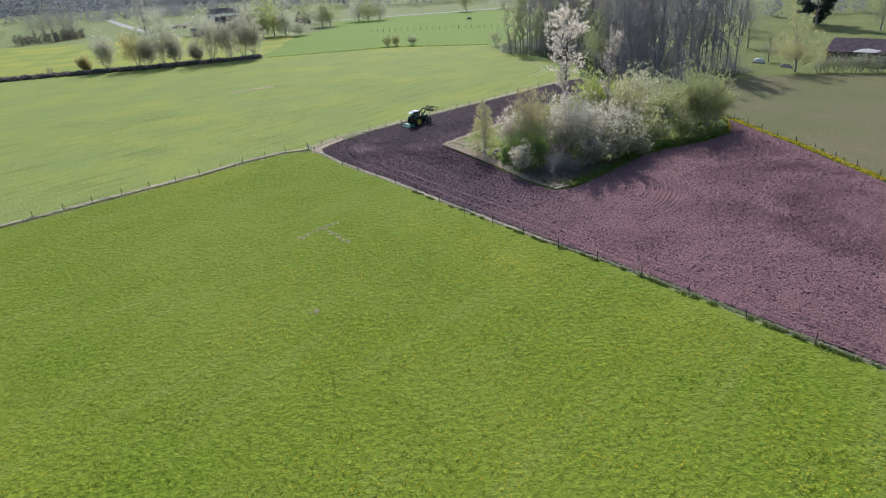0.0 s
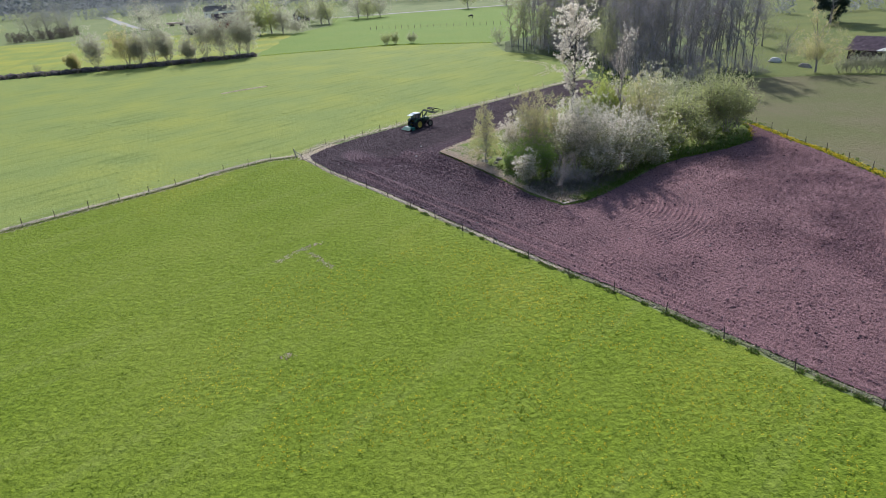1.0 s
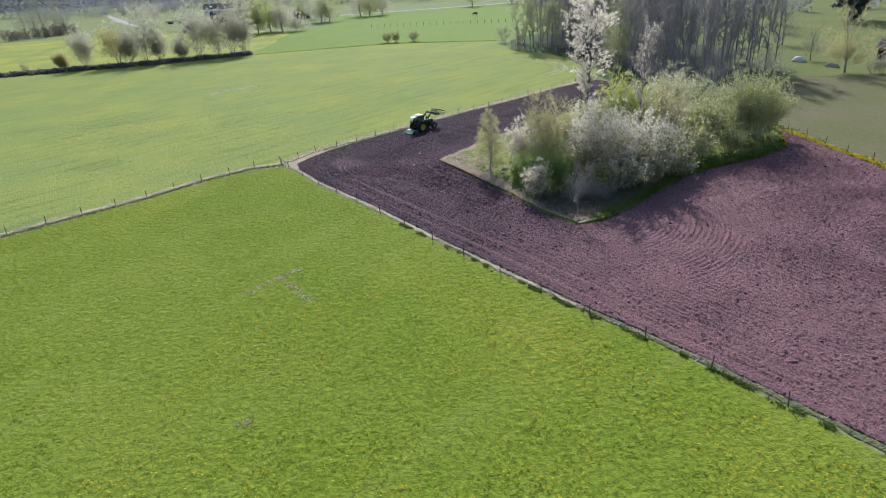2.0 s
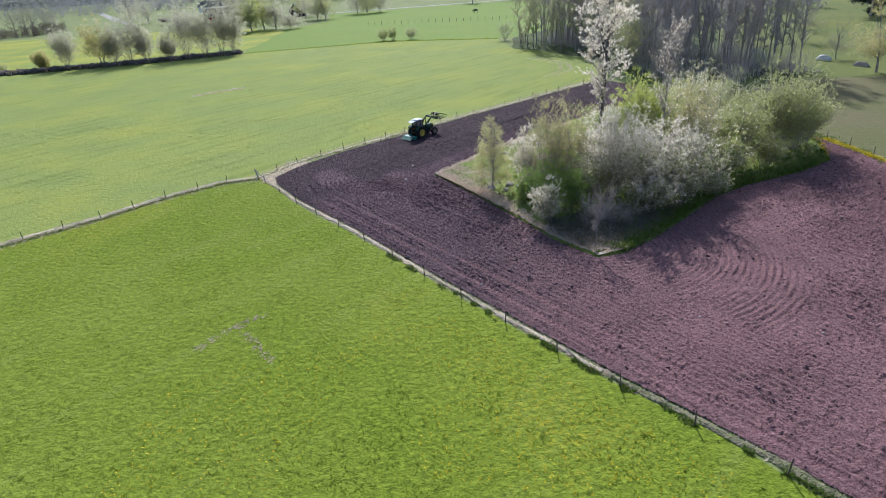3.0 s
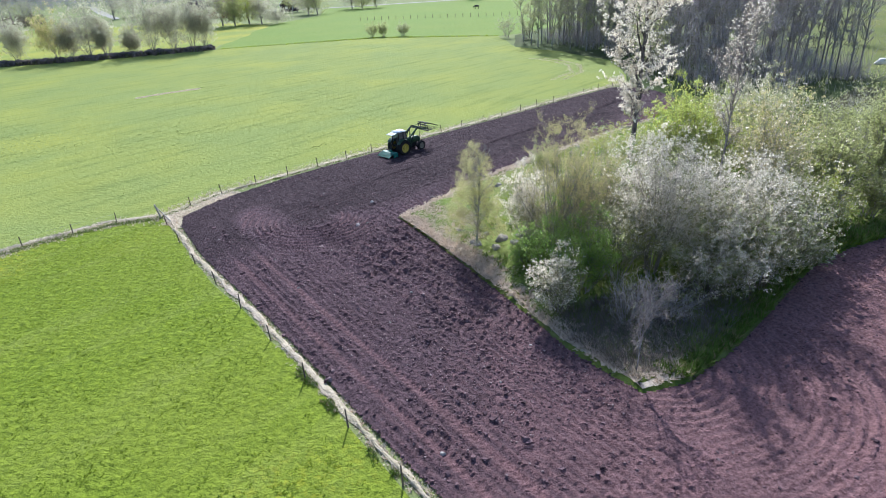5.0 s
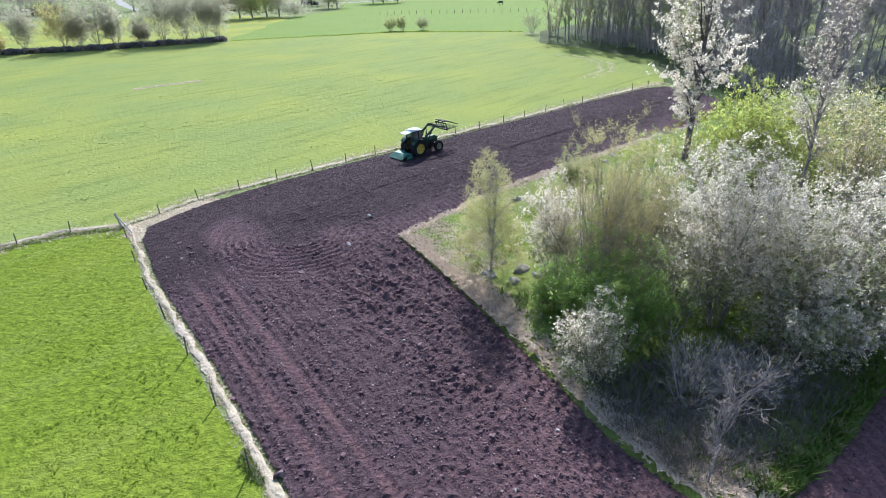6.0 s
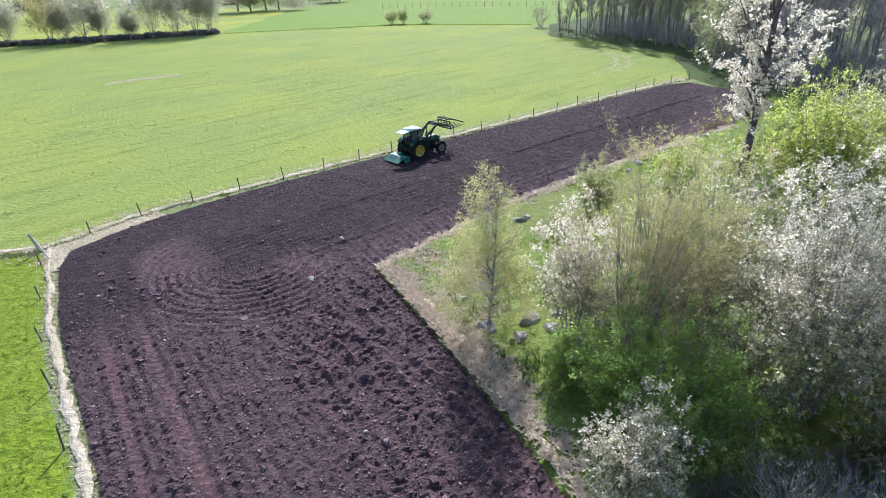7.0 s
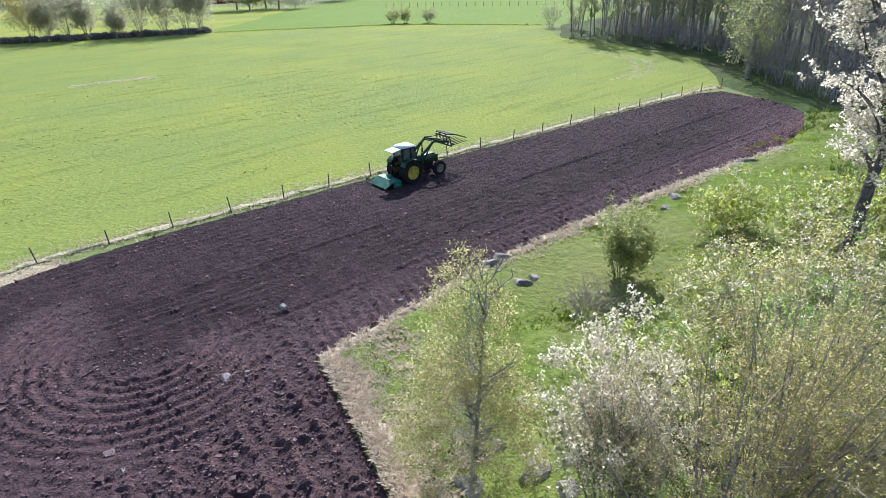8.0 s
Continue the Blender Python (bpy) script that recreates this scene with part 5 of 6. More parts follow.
L_B, L_S = "weathered grey boulder lying in the grove's grass", "pale loose stone lying on the tilled soil"
for i, (x, y, sx, sy, sz) in enumerate(((5.75, 71.8, 0.62, 0.45, 0.48), (4.1, 71.2, 0.5, 0.4, 0.42), (6.5, 71.2, 0.5, 0.4, 0.3), (5.3, 70.6, 0.42, 0.36, 0.34), (6.9, 72.2, 0.4, 0.32, 0.3), (4.8, 72.6, 0.36, 0.3, 0.3),
                                         (7.4, 70.6, 0.45, 0.4, 0.34), (14.4, 91.5, 0.6, 0.42, 0.34), (20.5, 97.7, 0.85, 0.5, 0.36), (4.5, 83.4, 0.6, 0.4, 0.34), (5.0, 84.1, 0.5, 0.35, 0.3), (5.8, 81.7, 0.55, 0.4, 0.34), (6.3, 82.1, 0.4, 0.3, 0.3), (13.5, 89.8, 0.42, 0.34, 0.3), (12.6, 62.0, 0.5, 0.4, 0.3), (15.8, 62.4, 0.4, 0.3, 0.26), (3.1, 73.4, 0.36, 0.3, 0.26))):
    boulder("boulder", i + 1, x, y, 0.2, 1.0 * sx, 0.9 * sy, 0.85 * sz, L_B, M_ROCK, "grove boulders")
for i, (x, y, s) in enumerate(((-3.4, 75.65, 0.24), (-4.05, 75.4, 0.3), (-3.6, 79.85, 0.24), (1.0, 80.4, 0.22), (2.2, 53.6, 0.16), (-1.6, 70.0, 0.17), (-5.2, 71.4, 0.16), (-2.9, 71.5, 0.18), (-7.8, 82.2, 0.14), (-13.4, 73.8, 0.15), (0.3, 65.6, 0.16), (6.2, 60.2, 0.15),
                               (-6.2, 66.6, 0.13), (1.8, 60.6, 0.15), (-8.6, 70.4, 0.12), (4.6, 57.6, 0.13), (-0.6, 62.6, 0.12), (14.2, 48.6, 0.14), (18.3, 51.4, 0.15), (23.1, 60.1, 0.16), (19.8, 46.5, 0.14))):
    boulder("stone", i + 30, x, y, 0.1, 0.72 * s, s * 0.58, s * 0.45, L_S, M_PALESTONE if i % 2 else M_ROCK, "field stones", "stone")
# old field wall below the trees
M_WALLROCK = plain_material("dark_wall_stone", (0.13, 0.11, 0.105), 0.95, 0, 0.4, 1.5, 0.1, 0.1)
wall = tagged(new("stone_wall"), "low tumbled wall of dark field stones under trees", "wall", "", "structure")
rng = np.random.default_rng(23)
shapes = []
for s in range(4):
    bm = bmesh.new()
    bmesh.ops.create_icosphere(bm, subdivisions=1, radius=1)
    for v in bm.verts:
        v.co *= 0.8 + 0.4 * random.random()
        v.co.z *= 0.7
    shapes.append(mesh_bm("wall_stone", bm, M_WALLROCK))
for i, (x, y) in enumerate(along(rng, [(-140, 171.5), (-128.5, 174.2), (-104, 180), (-83, 184), (-58, 193.2)], 240, 1.2)):
    ob = new("wall_stone", shapes[i % 4])
    ob.parent = wall
    ob.matrix_basis = pose(x, y, 0.3 + 0.5 * rng.random(), 0, 0, rng.uniform(0, 360)) @ Matrix.Diagonal((*(rng.uniform(0.5, 1.0) * np.array((1.2, 1, 0.95))), 1))
p = np.vstack((along(rng, [(-128.5, 174.6), (-104, 180.6), (-83, 184.6), (-58, 193.6)], 2200, 2.2), ))
tufts("wall_grass", rng, p, 6, 0.9, 0.45, 1.0, M_BRAMBLE, "rank grass and brambles along the stone wall")
tufts("ditch_grass", rng, along(rng, [(-56, 193), (-17, 200.6), (14, 191)], 300, 1.2), 5, 0.22, 0.35, 1.5, M_BLADE, "thin line of rank grass along a shallow ditch")

# ---- tractor ----
M_TRGREEN = plain_material("tractor_green_paint", (0.013, 0.055, 0.024), 0.4, 0, 0.3, 3, 0.5)
M_TEAL = plain_material("teal_machine_paint", (0.015, 0.17, 0.13), 0.55, 0, 0.3, 3, 0.5)
M_TEALEDGE = plain_material("worn_steel", (0.25, 0.25, 0.25), 0.5, 0.7, 0.3, 5)
M_BLACK = plain_material("black_iron", (0.02, 0.02, 0.022), 0.6, 0.2, 0.4, 4)
M_TYRE = plain_material("tyre_rubber", (0.022, 0.021, 0.021), 0.85, 0, 0.4, 6, 0.2)
M_RIM = plain_material("yellow_rim", (0.5, 0.38, 0.06), 0.6, 0, 0.35, 6, 0.4)
M_PALERIM = plain_material("dusty_rim", (0.27, 0.24, 0.17), 0.6, 0, 0.3, 6, 0.3)
M_ROOF = plain_material("white_cab_roof", (0.78, 0.80, 0.78), 0.45, 0, 0.06, 2, 0.4)
M_GLASS = glass_material("cab_glass", (0.22, 0.28, 0.28))
M_SEAT = plain_material("black_vinyl", (0.03, 0.03, 0.03), 0.6)
TR_R, TR_F = 0.76, 0.5


def wheel(name, r, w, rim_r, rim_mat, lugs, parent, pos, outward):
    """A wheel about its own axle: tyre with lugs, dished rim, hub. outward: +1 or -1 along y."""
    hub = new(name)
    hub.parent = parent
    hub.matrix_basis = pose(*pos)
    bm = bmesh.new()
    prof = [(rim_r, -w * 0.42), (r * 0.9, -w * 0.5), (r * 0.97, -w * 0.4), (r * 0.97, w * 0.4), (r * 0.9, w * 0.5), (rim_r, w * 0.42)]
    n = 36
    rings = [[bm.verts.new((q * math.cos(2 * math.pi * i / n), y, q * math.sin(2 * math.pi * i / n))) for i in range(n)] for q, y in prof]
    for a, b in zip(rings, rings[1:] + rings[:1]):
        for i in range(n):
            bm.faces.new((a[i], a[(i + 1) % n], b[(i + 1) % n], b[i]))
    for i in range(lugs):
        for s in (-1, 1):
            a = 2 * math.pi * (i + (0.5 if s > 0 else 0)) / lugs
            m = Matrix.Rotation(-a, 4, "Y") @ Matrix.Translation((r * 0.965, s * w * 0.22, 0)) @ Matrix.Rotation(s * 0.7, 4, "X")
            box(bm, -0.03, r * 0.045, -w * 0.27, w * 0.27, -0.03, 0.03, 0, m)
    part("tyre", bm, M_TYRE, hub)
    bm = bmesh.new()
    prof = [(rim_r * 1.04, outward * w * 0.40), (rim_r * 0.92, outward * w * 0.42), (rim_r * 0.86, outward * w * 0.2), (rim_r * 0.45, outward * w * 0.12), (rim_r * 0.3, outward * w * 0.26), (0.02, outward * w * 0.28)]
    rings = [[bm.verts.new((q * math.cos(2 * math.pi * i / 28), y, q * math.sin(2 * math.pi * i / 28))) for i in range(28)] for q, y in prof]
    for a, b in zip(rings, rings[1:]):
        for i in range(28):
            bm.faces.new((a[i], a[(i + 1) % 28], b[(i + 1) % 28], b[i]))
    part("rim", bm, rim_mat, hub, "yellow steel rim" if rim_mat == M_RIM else "dusty pale steel rim")
    bm = bmesh.new()
    for i in range(8):
        a = 2 * math.pi * i / 8
        rod(bm, (rim_r * 0.38 * math.cos(a), outward * w * 0.17, rim_r * 0.38 * math.sin(a)), (rim_r * 0.38 * math.cos(a), outward * w * 0.24, rim_r * 0.38 * math.sin(a)), 0.02, None, 6)
    part("bolts", bm, M_BLACK, hub)
    return hub


def build_tractor():
    """Heading along +x, the rear axle over the origin."""
    t = tagged(new("tractor"), "dark green tractor with white cab roof, raised loader and teal tiller", "tractor")
    b = bmesh.new()
    box(b, 0.75, 2.55, -0.3, 0.3, 0.85, 1.42, 0.1)
    box(b, 2.45, 2.68, -0.27, 0.27, 0.75, 1.3, 0.06)
    part("hood", b, M_TRGREEN, t, "dark green bonnet", True)
    b = bmesh.new()
    for z in (0.92, 1.0, 1.08, 1.16):
        box(b, 2.68, 2.71, -0.2, 0.2, z, z + 0.04)
    part("grille", b, M_BLACK, t)
    for s in (-1, 1):
        b = bmesh.new()
        rod(b, (2.66, s * 0.2, 1.24), (2.72, s * 0.2, 1.24), 0.06, None, 12)
        part("headlight", b, M_PALERIM, t, "round headlight")
    b = bmesh.new()
    box(b, -0.35, 2.3, -0.2, 0.2, 0.5, 0.88, 0.05)
    box(b, -0.3, 0.5, -0.3, 0.3, 0.45, 0.95, 0.06)
    rod(b, (0, -0.75, TR_R), (0, 0.75, TR_R), 0.11, None, 12)
    box(b, 1.95, 2.15, -0.62, 0.62, 0.42, 0.58, 0.03)
    part("chassis", b, M_BLACK, t, "black engine block and axles")
    for s in (-1, 1):
        b = bmesh.new()
        n = 9
        for i in range(n):
            a0, a1 = radians(15 + 130 * i / n), radians(15 + 130 * (i + 1) / n)
            p0, p1 = (0.86 * math.cos(a0), 0.86 * math.sin(a0)), (0.86 * math.cos(a1), 0.86 * math.sin(a1))
            vs = [b.verts.new((p[0], s * y, TR_R + p[1])) for y in (0.52, 1.0) for p in (p0, p1)]
            b.faces.new((vs[0], vs[1], vs[3], vs[2]))
        bmesh.ops.remove_doubles(b, verts=b.verts[:], dist=0.001)
        bmesh.ops.solidify(b, geom=b.faces[:], thickness=0.03)
        part("mudguard", b, M_TRGREEN, t, "dark green mudguard")
    # cab
    b = bmesh.new()
    for x, y, x1, y1 in ((-0.45, 0.5, -0.4, 0.5), (0.78, 0.42, 0.55, 0.46), (0.2, 0.55, 0.2, 0.5)):
        for s in (-1, 1):
            beam(b, (x, s * y, 0.95), (x1, s * y1, 2.28), 0.07, 0.07)
    for s in (-1, 1):
        beam(b, (-0.45, s * 0.5, 2.27), (0.6, s * 0.5, 2.27), 0.07, 0.07)
    beam(b, (-0.42, -0.5, 2.27), (-0.42, 0.5, 2.27), 0.07, 0.07)
    beam(b, (0.58, -0.5, 2.27), (0.58, 0.5, 2.27), 0.07, 0.07)
    box(b, -0.45, 0.8, -0.5, 0.5, 0.9, 1.0, 0.02)
    part("cab_frame", b, M_BLACK, t, "black cab pillars")
    b = bmesh.new()
    box(b, -0.5, 0.64, -0.55, 0.55, 2.28, 2.4, 0.05)
    part("cab_roof", b, M_ROOF, t, "white cab roof", True)
    for nm, a, c in (("windscreen", (0.72, 0.42), (0.58, 0.46)),):
        b = bmesh.new()
        vs = [b.verts.new(v) for v in ((0.76, -0.41, 1.35), (0.76, 0.41, 1.35), (0.58, 0.45, 2.24), (0.58, -0.45, 2.24))]
        b.faces.new(vs)
        bmesh.ops.solidify(b, geom=b.faces[:], thickness=0.012)
        part(nm, b, M_GLASS, t, "tinted glass")
    for s in (-1, 1):
        b = bmesh.new()
        vs = [b.verts.new(v) for v in ((-0.4, s * 0.49, 1.3), (0.7, s * 0.46, 1.2), (0.54, s * 0.48, 2.24), (-0.38, s * 0.5, 2.24))]
        b.faces.new(vs)
        bmesh.ops.solidify(b, geom=b.faces[:], thickness=0.012)
        part("side_window", b, M_GLASS, t, "tinted glass")
    b = bmesh.new()
    box(b, -0.72, 0, -0.46, 0.46, -0.02, 0.02, 0.012, Matrix.Translation((-0.5, 0, 2.3)) @ Matrix.Rotation(radians(-8), 4, "Y"))
    # the sky's reflection is put into the pane's pale blue colour
    part("rear_window", b, plain_material("sky_tinted_pane", (0.55, 0.66, 0.68), 0.12, 0, 0.08, 2, 0.9), t, "rear window swung up, sky reflection in its colour")
    b = bmesh.new()
    box(b, -0.2, 0.2, -0.22, 0.22, 1.15, 1.28, 0.04)
    box(b, -0.28, -0.16, -0.22, 0.22, 1.2, 1.75, 0.05)
    part("seat", b, M_SEAT, t, "black seat")
    b = bmesh.new()
    rod(b, (0.68, 0, 1.1), (0.5, 0, 1.55), 0.025)
    bmesh.ops.create_cone(b, cap_ends=True, segments=16, radius1=0.19, radius2=0.19, depth=0.03, matrix=Matrix.Translation((0.49, 0, 1.57)) @ Matrix.Rotation(radians(-25), 4, "Y"))
    part("steering_wheel", b, M_BLACK, t)
    b = bmesh.new()
    rod(b, (1.35, -0.24, 1.35), (1.35, -0.24, 2.42), 0.04, None, 10)
    rod(b, (1.35, -0.24, 1.5), (1.35, -0.24, 1.95), 0.065, None, 10)
    part("exhaust", b, M_BLACK, t, "black upright exhaust")
    # loader
    for s in (-1, 1):
        b = bmesh.new()
        beam(b, (1.15, s * 0.5, 0.6), (1.1, s * 0.5, 1.75), 0.12, 0.1)
        beam(b, (1.12, s * 0.5, 1.6), (2.15, s * 0.5, 2.32), 0.1, 0.16)
        beam(b, (2.15, s * 0.5, 2.32), (3.42, s * 0.5, 2.05), 0.1, 0.16)
        part("loader_arm", b, M_TRGREEN, t, "dark loader arm raised over the bonnet")
        b = bmesh.new()
        rod(b, (1.2, s * 0.5, 1.0), (1.62, s * 0.5, 1.75), 0.05, None, 8)
        rod(b, (1.62, s * 0.5, 1.75), (2.05, s * 0.5, 2.2), 0.03, None, 8)
        rod(b, (2.15, s * 0.5, 2.42), (2.8, s * 0.5, 2.36), 0.045, None, 8)
        rod(b, (2.8, s * 0.5, 2.36), (3.34, s * 0.5, 2.32), 0.028, None, 8)
        part("loader_ram", b, M_BLACK, t, "dark hydraulic ram")
    b = bmesh.new()
    rod(b, (2.15, -0.5, 2.3), (2.15, 0.5, 2.3), 0.05)
    rod(b, (3.1, -0.5, 2.12), (3.1, 0.5, 2.12), 0.04)
    part("cross_tube", b, M_BLACK, t)
    b = bmesh.new()
    beam(b, (3.5, -0.75, 1.78), (3.5, 0.75, 1.78), 0.1, 0.1)
    beam(b, (3.36, -0.75, 2.4), (3.36, 0.75, 2.4), 0.1, 0.1)
    for y in (-0.7, -0.35, 0.0, 0.35, 0.7):
        beam(b, (3.5, y, 1.78), (3.36, y, 2.4), 0.06, 0.06)
    part("fork_frame", b, M_BLACK, t, "black fork carriage")
    for y in (-0.68, -0.42, -0.14, 0.14, 0.42, 0.68):
        b = bmesh.new()
        rod(b, (3.5, y, 1.8), (5.0, y, 1.86), 0.045, 0.014, 6)
        part("tine", b, M_BLACK, t)
    b = bmesh.new()
    for y in (-0.6, -0.2, 0.2, 0.6):
        beam(b, (3.3, y, 2.6), (3.95, y, 2.45), 0.07, 0.09)
        beam(b, (3.95, y, 2.45), (4.95, y, 2.05), 0.06, 0.07)
    beam(b, (3.31, -0.65, 2.58), (3.31, 0.65, 2.58), 0.08, 0.08)
    beam(b, (3.95, -0.65, 2.45), (3.95, 0.65, 2.45), 0.07, 0.07)
    beam(b, (3.36, -0.3, 2.4), (3.31, -0.3, 2.58), 0.07, 0.07)
    beam(b, (3.36, 0.3, 2.4), (3.31, 0.3, 2.58), 0.07, 0.07)
    part("grab", b, M_BLACK, t, "dark upper grab closed on the fork tines")
    # tiller
    b = bmesh.new()
    box(b, -1.55, -1.0, -0.95, 0.95, 0.42, 0.5, 0.02)
    box(b, -1.3, -1.1, -0.22, 0.22, 0.5, 0.68, 0.04)
    vs = [b.verts.new(v) for v in ((-1.53, -0.95, 0.49), (-1.53, 0.95, 0.49), (-2.25, 0.95, 0.2), (-2.25, -0.95, 0.2))]
    f = b.faces.new(vs)
    bmesh.ops.solidify(b, geom=[f], thickness=0.03)
    part("tiller_hood", b, M_TEAL, t, "teal green sheet-metal tiller hood")
    for s in (-1, 1):
        b = bmesh.new()
        box(b, -1.6, -1.0, s * 0.95 - 0.02, s * 0.95 + 0.02, 0.1, 0.48, 0.01)
        part("tiller_side", b, M_TEAL, t)
    b = bmesh.new()
    rod(b, (-1.35, -0.98, 0.24), (-1.35, 0.98, 0.24), 0.06, None, 10)
    for i in range(14):
        y, a = -0.95 + i * 0.146, i * 1.3
        beam(b, (-1.35, y, 0.24), (-1.35 + 0.19 * math.cos(a), y, 0.24 + 0.17 * math.sin(a)), 0.05, 0.03)
    part("rotor", b, M_TEALEDGE, t, "steel tine rotor")
    b = bmesh.new()
    beam(b, (-1.1, 0, 0.7), (-1.0, 0, 1.25), 0.1, 0.08)
    rod(b, (-1.0, 0, 1.2), (-0.35, 0, 1.05), 0.035)
    for s in (-1, 1):
        beam(b, (-1.1, s * 0.4, 0.5), (-0.3, s * 0.28, 0.5), 0.05, 0.07)
        rod(b, (-0.7, s * 0.33, 0.5), (-0.4, s * 0.3, 1.15), 0.02)
    part("linkage", b, M_BLACK, t, "black three-point linkage")
    wheels = [wheel("rear_wheel", TR_R, 0.42, 0.46, M_RIM, 18, t, (0, s * 0.82, TR_R), s) for s in (-1, 1)]
    wheels += [wheel("front_wheel", TR_F, 0.3, 0.3, M_PALERIM, 15, t, (2.35, s * 0.74, TR_F), s) for s in (-1, 1)]
    return t, wheels


tractor, tractor_wheels = build_tractor()
HEAD = 44.5
tractor.scale = (0.93, 0.93, 0.93)

# ---- houses ----
M_REDWALL = plain_material("red_board_wall", (0.20, 0.045, 0.035), 0.85, 0, 0.2, 1.5, 0.1)
M_DARKWALL = plain_material("dark_board_wall", (0.05, 0.035, 0.04), 0.85, 0, 0.2, 1.5, 0.1)
M_TILE = plain_material("plum_roof_tiles", (0.15, 0.105, 0.135), 0.8, 0, 0.25, 1.2, 0.2)
M_GREYROOF = plain_material("grey_roof", (0.2, 0.2, 0.21), 0.8, 0, 0.2, 1.2, 0.2)
M_WHITE = plain_material("white_paint", (0.75, 0.74, 0.72), 0.6, 0, 0.06, 2)
M_PANE = glass_material("window_pane", (0.1, 0.12, 0.14))
M_CLAY = plain_material("clay_chimney", (0.3, 0.17, 0.14), 0.9, 0, 0.25, 3)


def house(name, x, y, rz, L, W, wall_h, roof_h, wall_mat, roof_mat, label, rows=5, chimney=True, trim=True, gable_win=True):
    """A gabled house, ridge along its own x."""
    t = tagged(new(name), label, "house")
    t.matrix_basis = pose(x, y, 0, 0, 0, rz)
    b = bmesh.new()
    a = [(-L / 2, -W / 2), (L / 2, -W / 2), (L / 2, W / 2), (-L / 2, W / 2)]
    lo, hi = [b.verts.new((*p, -0.1)) for p in a], [b.verts.new((*p, wall_h)) for p in a]
    r0, r1 = b.verts.new((-L / 2, 0, wall_h + roof_h)), b.verts.new((L / 2, 0, wall_h + roof_h))
    for i in range(4):
        j = (i + 1) % 4
        b.faces.new((lo[i], lo[j], hi[j], hi[i]))
    b.faces.new((hi[1], hi[2], r1))
    b.faces.new((hi[3], hi[0], r0))
    part("wall", b, wall_mat, t)
    for s in (-1, 1):
        b = bmesh.new()
        e = 0.45
        k = roof_h / (W / 2)
        vs = [b.verts.new(v) for v in ((-L / 2 - e, 0, wall_h + roof_h + 0.08), (L / 2 + e, 0, wall_h + roof_h + 0.08), (L / 2 + e, s * (W / 2 + e), wall_h - e * k + 0.08), (-L / 2 - e, s * (W / 2 + e), wall_h - e * k + 0.08))]
        f = b.faces.new(vs)
        bmesh.ops.solidify(b, geom=[f], thickness=0.16)
        part("roof", b, roof_mat, t)
    if chimney:
        b = bmesh.new()
        box(b, L * 0.12 - 0.35, L * 0.12 + 0.35, -0.35, 0.35, wall_h + roof_h * 0.7, wall_h + roof_h + 0.9, 0.03)
        part("chimney", b, M_CLAY, t)
    for i in range(rows):
        wx = -L / 2 + L * (i + 0.5) / rows
        win = new("window")
        win.parent = t
        win.matrix_basis = pose(wx, -W / 2 - 0.02, wall_h * 0.58)
        b = bmesh.new()
        for z in (-0.62, 0.62):
            box(b, -0.55, 0.55, -0.05, 0.03, z - 0.05, z + 0.05)
        for q in (-0.55, 0, 0.55):
            box(b, q - 0.05, q + 0.05, -0.045, 0.03, -0.57, 0.57)
        part("frame", b, M_WHITE if trim else wall_mat, win)
        b = bmesh.new()
        box(b, -0.5, 0.5, -0.02, 0.02, -0.57, 0.57)
        part("pane", b, M_PANE, win)
    if trim:
        b = bmesh.new()
        for sx in (-1, 1):
            for sy in (-1, 1):
                box(b, sx * (L / 2 + 0.02) - 0.1, sx * (L / 2 + 0.02) + 0.1, sy * (W / 2 + 0.02) - 0.1, sy * (W / 2 + 0.02) + 0.1, 0, wall_h - 0.1)
            for sy in (-1, 1):
                beam(b, (sx * (L / 2 + 0.48), 0, wall_h + roof_h), (sx * (L / 2 + 0.48), sy * (W / 2 + 0.45), wall_h - 0.4 * roof_h / (W / 2)), 0.12, 0.3)
        part("trim", b, M_WHITE, t, "white corner boards and verges")
        if gable_win:
            for sx in (-1, 1):
                b = bmesh.new()
                box(b, sx * (L / 2 + 0.03) - 0.04, sx * (L / 2 + 0.03) + 0.04, -0.7, 0.7, 1.0, 2.2)
                part("gable_window", b, M_WHITE, t)
    return t


house("garden_house", 88.6, 117.8, -50, 24, 8, 2.2, 1.9, M_DARKWALL, M_TILE, "long low house with plum-coloured tiled roof in the garden", 7, True, False)
house("farmhouse", -104, 322, 12, 21, 8, 4.0, 3.2, M_REDWALL, M_TILE, "red boarded farmhouse with plum roof among trees", 6)
house("shed", -117, 299, 30, 5, 4, 2.2, 1.4, M_DARKWALL, M_GREYROOF, "small dark shed by the farm track", 1, False, False)
house("cottage", -76, 345, 80, 7, 6.2, 3.2, 3.4, M_DARKWALL, M_GREYROOF, "small dark boarded cottage with white trim", 2)
house("farmhouse", -150, 440, 5, 24, 9, 4.2, 3.0, M_WHITE, M_GREYROOF, "pale farmhouse at the edge of the far woods", 6, True, False)
t = tagged(new("trailer"), "pale flat farm trailer standing by the track", "trailer")
t.matrix_basis = pose(-155, 371, 0, 0, 0, 5)
b = bmesh.new()
box(b, -5, 5, -1.2, 1.2, 0.9, 1.9, 0.05)
part("box", b, plain_material("pinkish_trailer", (0.5, 0.36, 0.33), 0.7), t)
for sx in (-3, -1.8, 3):
    for s in (-1, 1):
        b = bmesh.new()
        rod(b, (sx, s * 0.9, 0.5), (sx, s * 1.2, 0.5), 0.5, None, 14)
        part("wheel", b, M_TYRE, t)
b = bmesh.new()
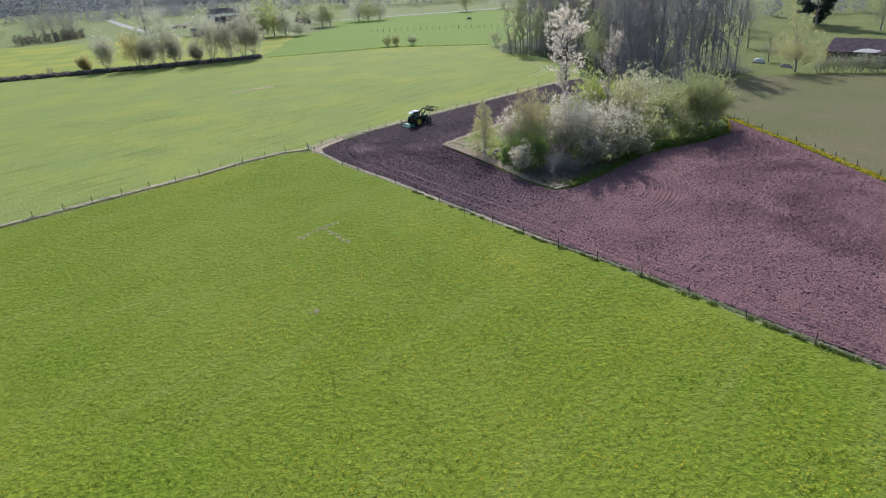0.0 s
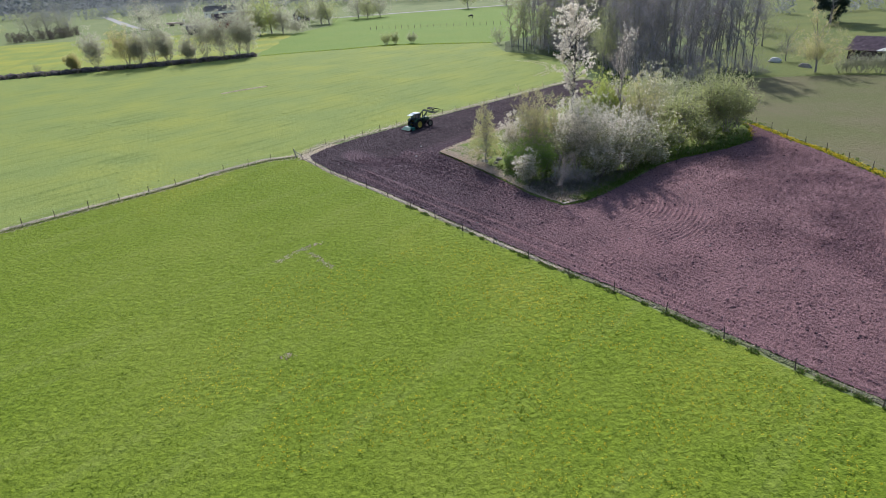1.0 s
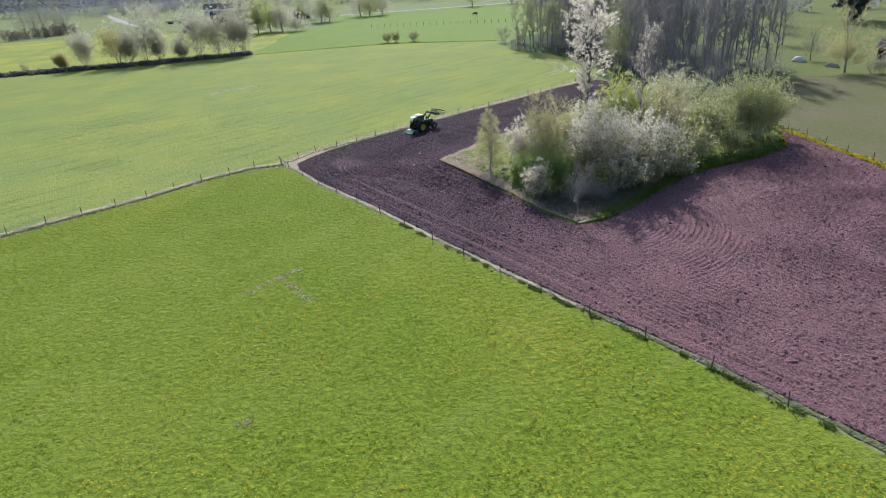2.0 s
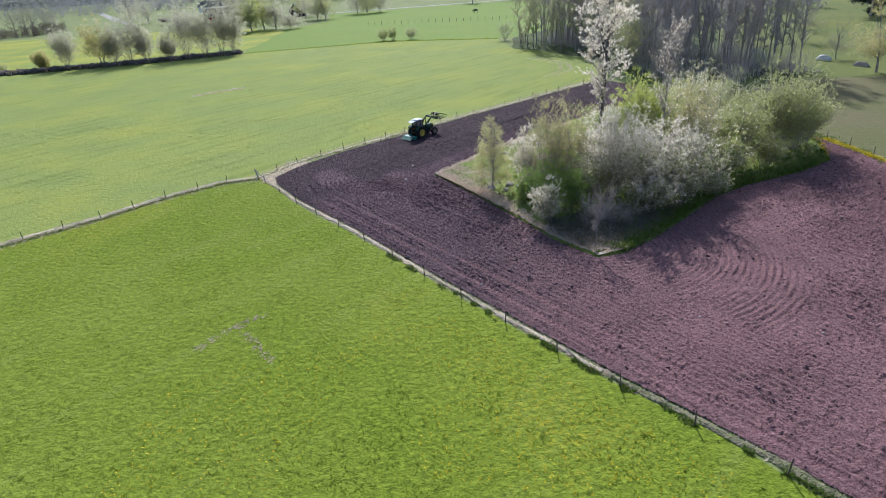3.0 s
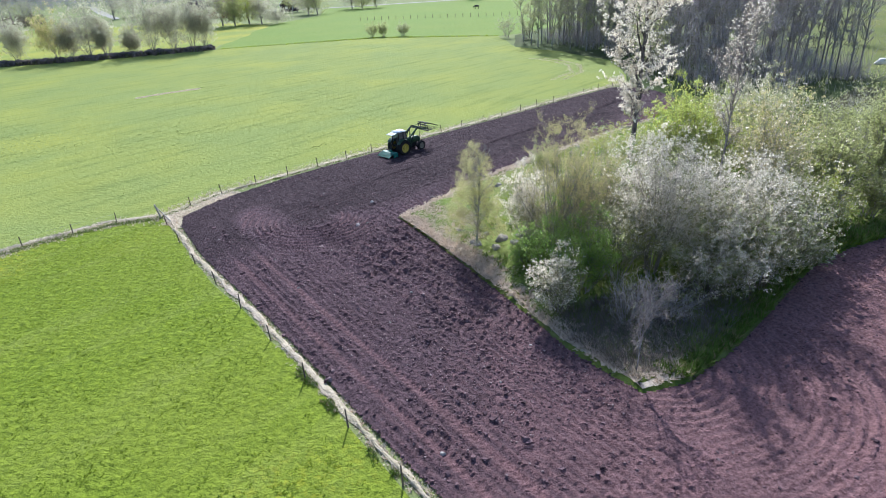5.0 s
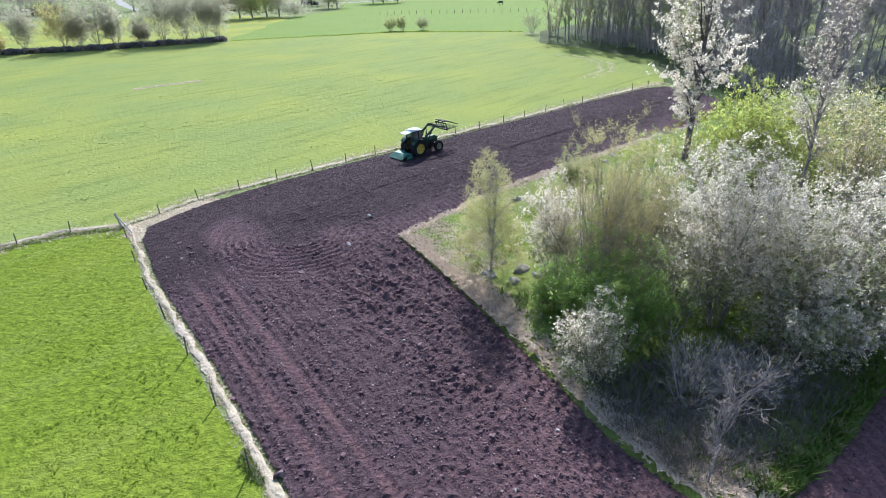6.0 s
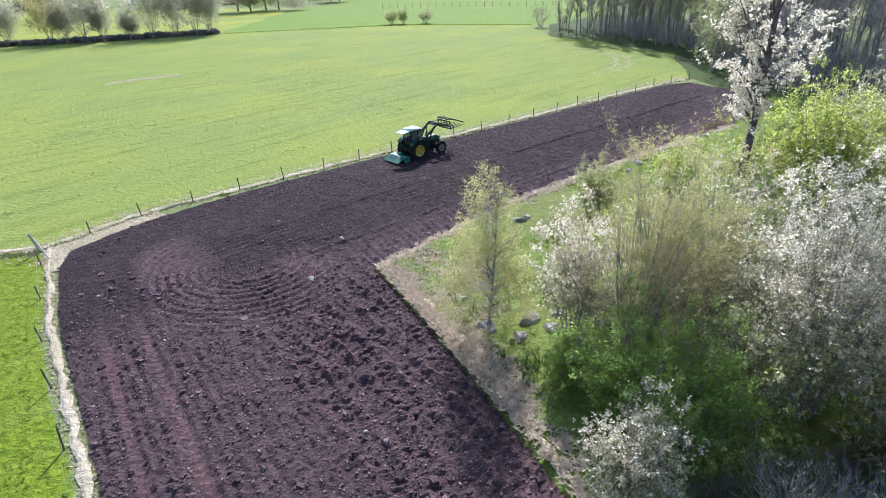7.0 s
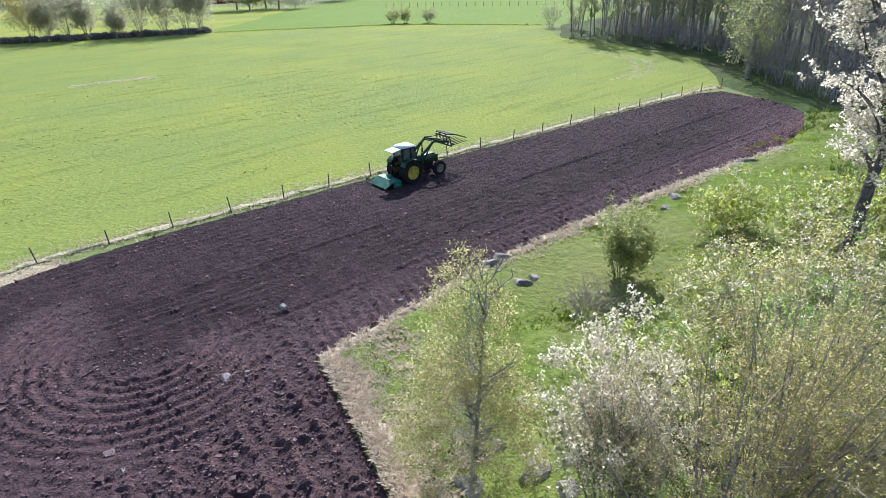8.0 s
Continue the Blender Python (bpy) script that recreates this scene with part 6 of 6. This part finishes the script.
box(b, 4.6, 5, -1.15, 1.15, 1.9, 3.2, 0.05)
part("headboard", b, M_WHITE, t, "white headboard")
# garden parasol and things on the lawn
t = tagged(new("parasol"), "square white garden parasol by the house", "parasol")
t.matrix_basis = pose(81.2, 117.6, 0, 0, 0, 40)
b = bmesh.new()
rod(b, (0, 0, 0), (0, 0, 3.1), 0.04)
part("pole", b, M_WHITE, t)
b = bmesh.new()
apex = b.verts.new((0, 0, 3.05))
rim_v = [b.verts.new((1.9 * x, 1.9 * y, 2.55)) for x, y in ((-1, -1), (1, -1), (1, 1), (-1, 1))]
fs = [b.faces.new((apex, rim_v[i], rim_v[(i + 1) % 4])) for i in range(4)]
bmesh.ops.solidify(b, geom=fs, thickness=0.02)
part("canopy", b, M_WHITE, t, "white cloth canopy")
b = bmesh.new()
box(b, -0.4, 0.4, -0.4, 0.4, 0, 0.12, 0.02)
part("base", b, M_GREYROOF, t)
boulder("covered_pile", 71, 65.6, 127.5, 0.4, 1.5, 0.9, 0.7, "white tarpaulin over a heap beside the wood", M_WHITE, "", "tarpaulin")
boulder("covered_pile", 73, 67.5, 120.2, 0.25, 1.8, 0.8, 0.6, "pale sheeted heap by the garden edge", M_PALESTONE, "", "tarpaulin")


# ---- horse ----
M_HORSE = plain_material("dark_coat", (0.025, 0.02, 0.018), 0.6, 0, 0.3, 2)


def build_horse(x, y, rz):
    t = tagged(new("horse"), "dark horse grazing out in the far pasture", "horse")
    t.matrix_basis = pose(x, y, 0, 0, 0, rz)
    b = bmesh.new()
    bmesh.ops.create_uvsphere(b, u_segments=14, v_segments=9, radius=1, matrix=Matrix.Translation((0, 0, 1.2)) @ Matrix.Diagonal((0.95, 0.32, 0.38, 1)))
    part("body", b, M_HORSE, t, "", True)
    b = bmesh.new()
    rod(b, (0.7, 0, 1.3), (1.25, 0, 0.95), 0.24, 0.14, 10)
    part("neck", b, M_HORSE, t, "", True)
    b = bmesh.new()
    rod(b, (1.2, 0, 1.02), (1.5, 0, 0.5), 0.14, 0.08, 10)
    part("head", b, M_HORSE, t, "", True)
    for lx in (-0.65, 0.6):
        for s in (-1, 1):
            b = bmesh.new()
            rod(b, (lx, s * 0.18, 1.05), (lx + 0.03, s * 0.18, 0.5), 0.12, 0.07, 8)
            rod(b, (lx + 0.03, s * 0.18, 0.52), (lx, s * 0.18, 0.0), 0.07, 0.06, 8)
            part("leg", b, M_HORSE, t, "", True)
    b = bmesh.new()
    rod(b, (-0.92, 0, 1.35), (-1.05, 0, 0.6), 0.07, 0.03, 8)
    part("tail", b, M_HORSE, t)
    return t


build_horse(12.5, 290, 160)


# ---- what moves ----
def motions():
    ux, uy = math.cos(radians(HEAD)), math.sin(radians(HEAD))
    x0, y0, speed, half = -4.7, 88.65, 0.97, 0.76
    walk(tractor, [(t, pose(x0 + 0.55 * t - half * uy, y0 + 0.72 * t + half * ux, 0.03, 0, 0, HEAD)) for t in (0, 2, 4, 6, 8)])
    for hub in tractor_wheels:
        r = hub.location.z
        place = tuple(hub.location)
        rows = []
        for i in range(33):
            t = i * 0.25
            rows.append((t, pose(*place, 0, math.degrees(speed * t / r), 0)))
        walk(hub, rows)


motions()
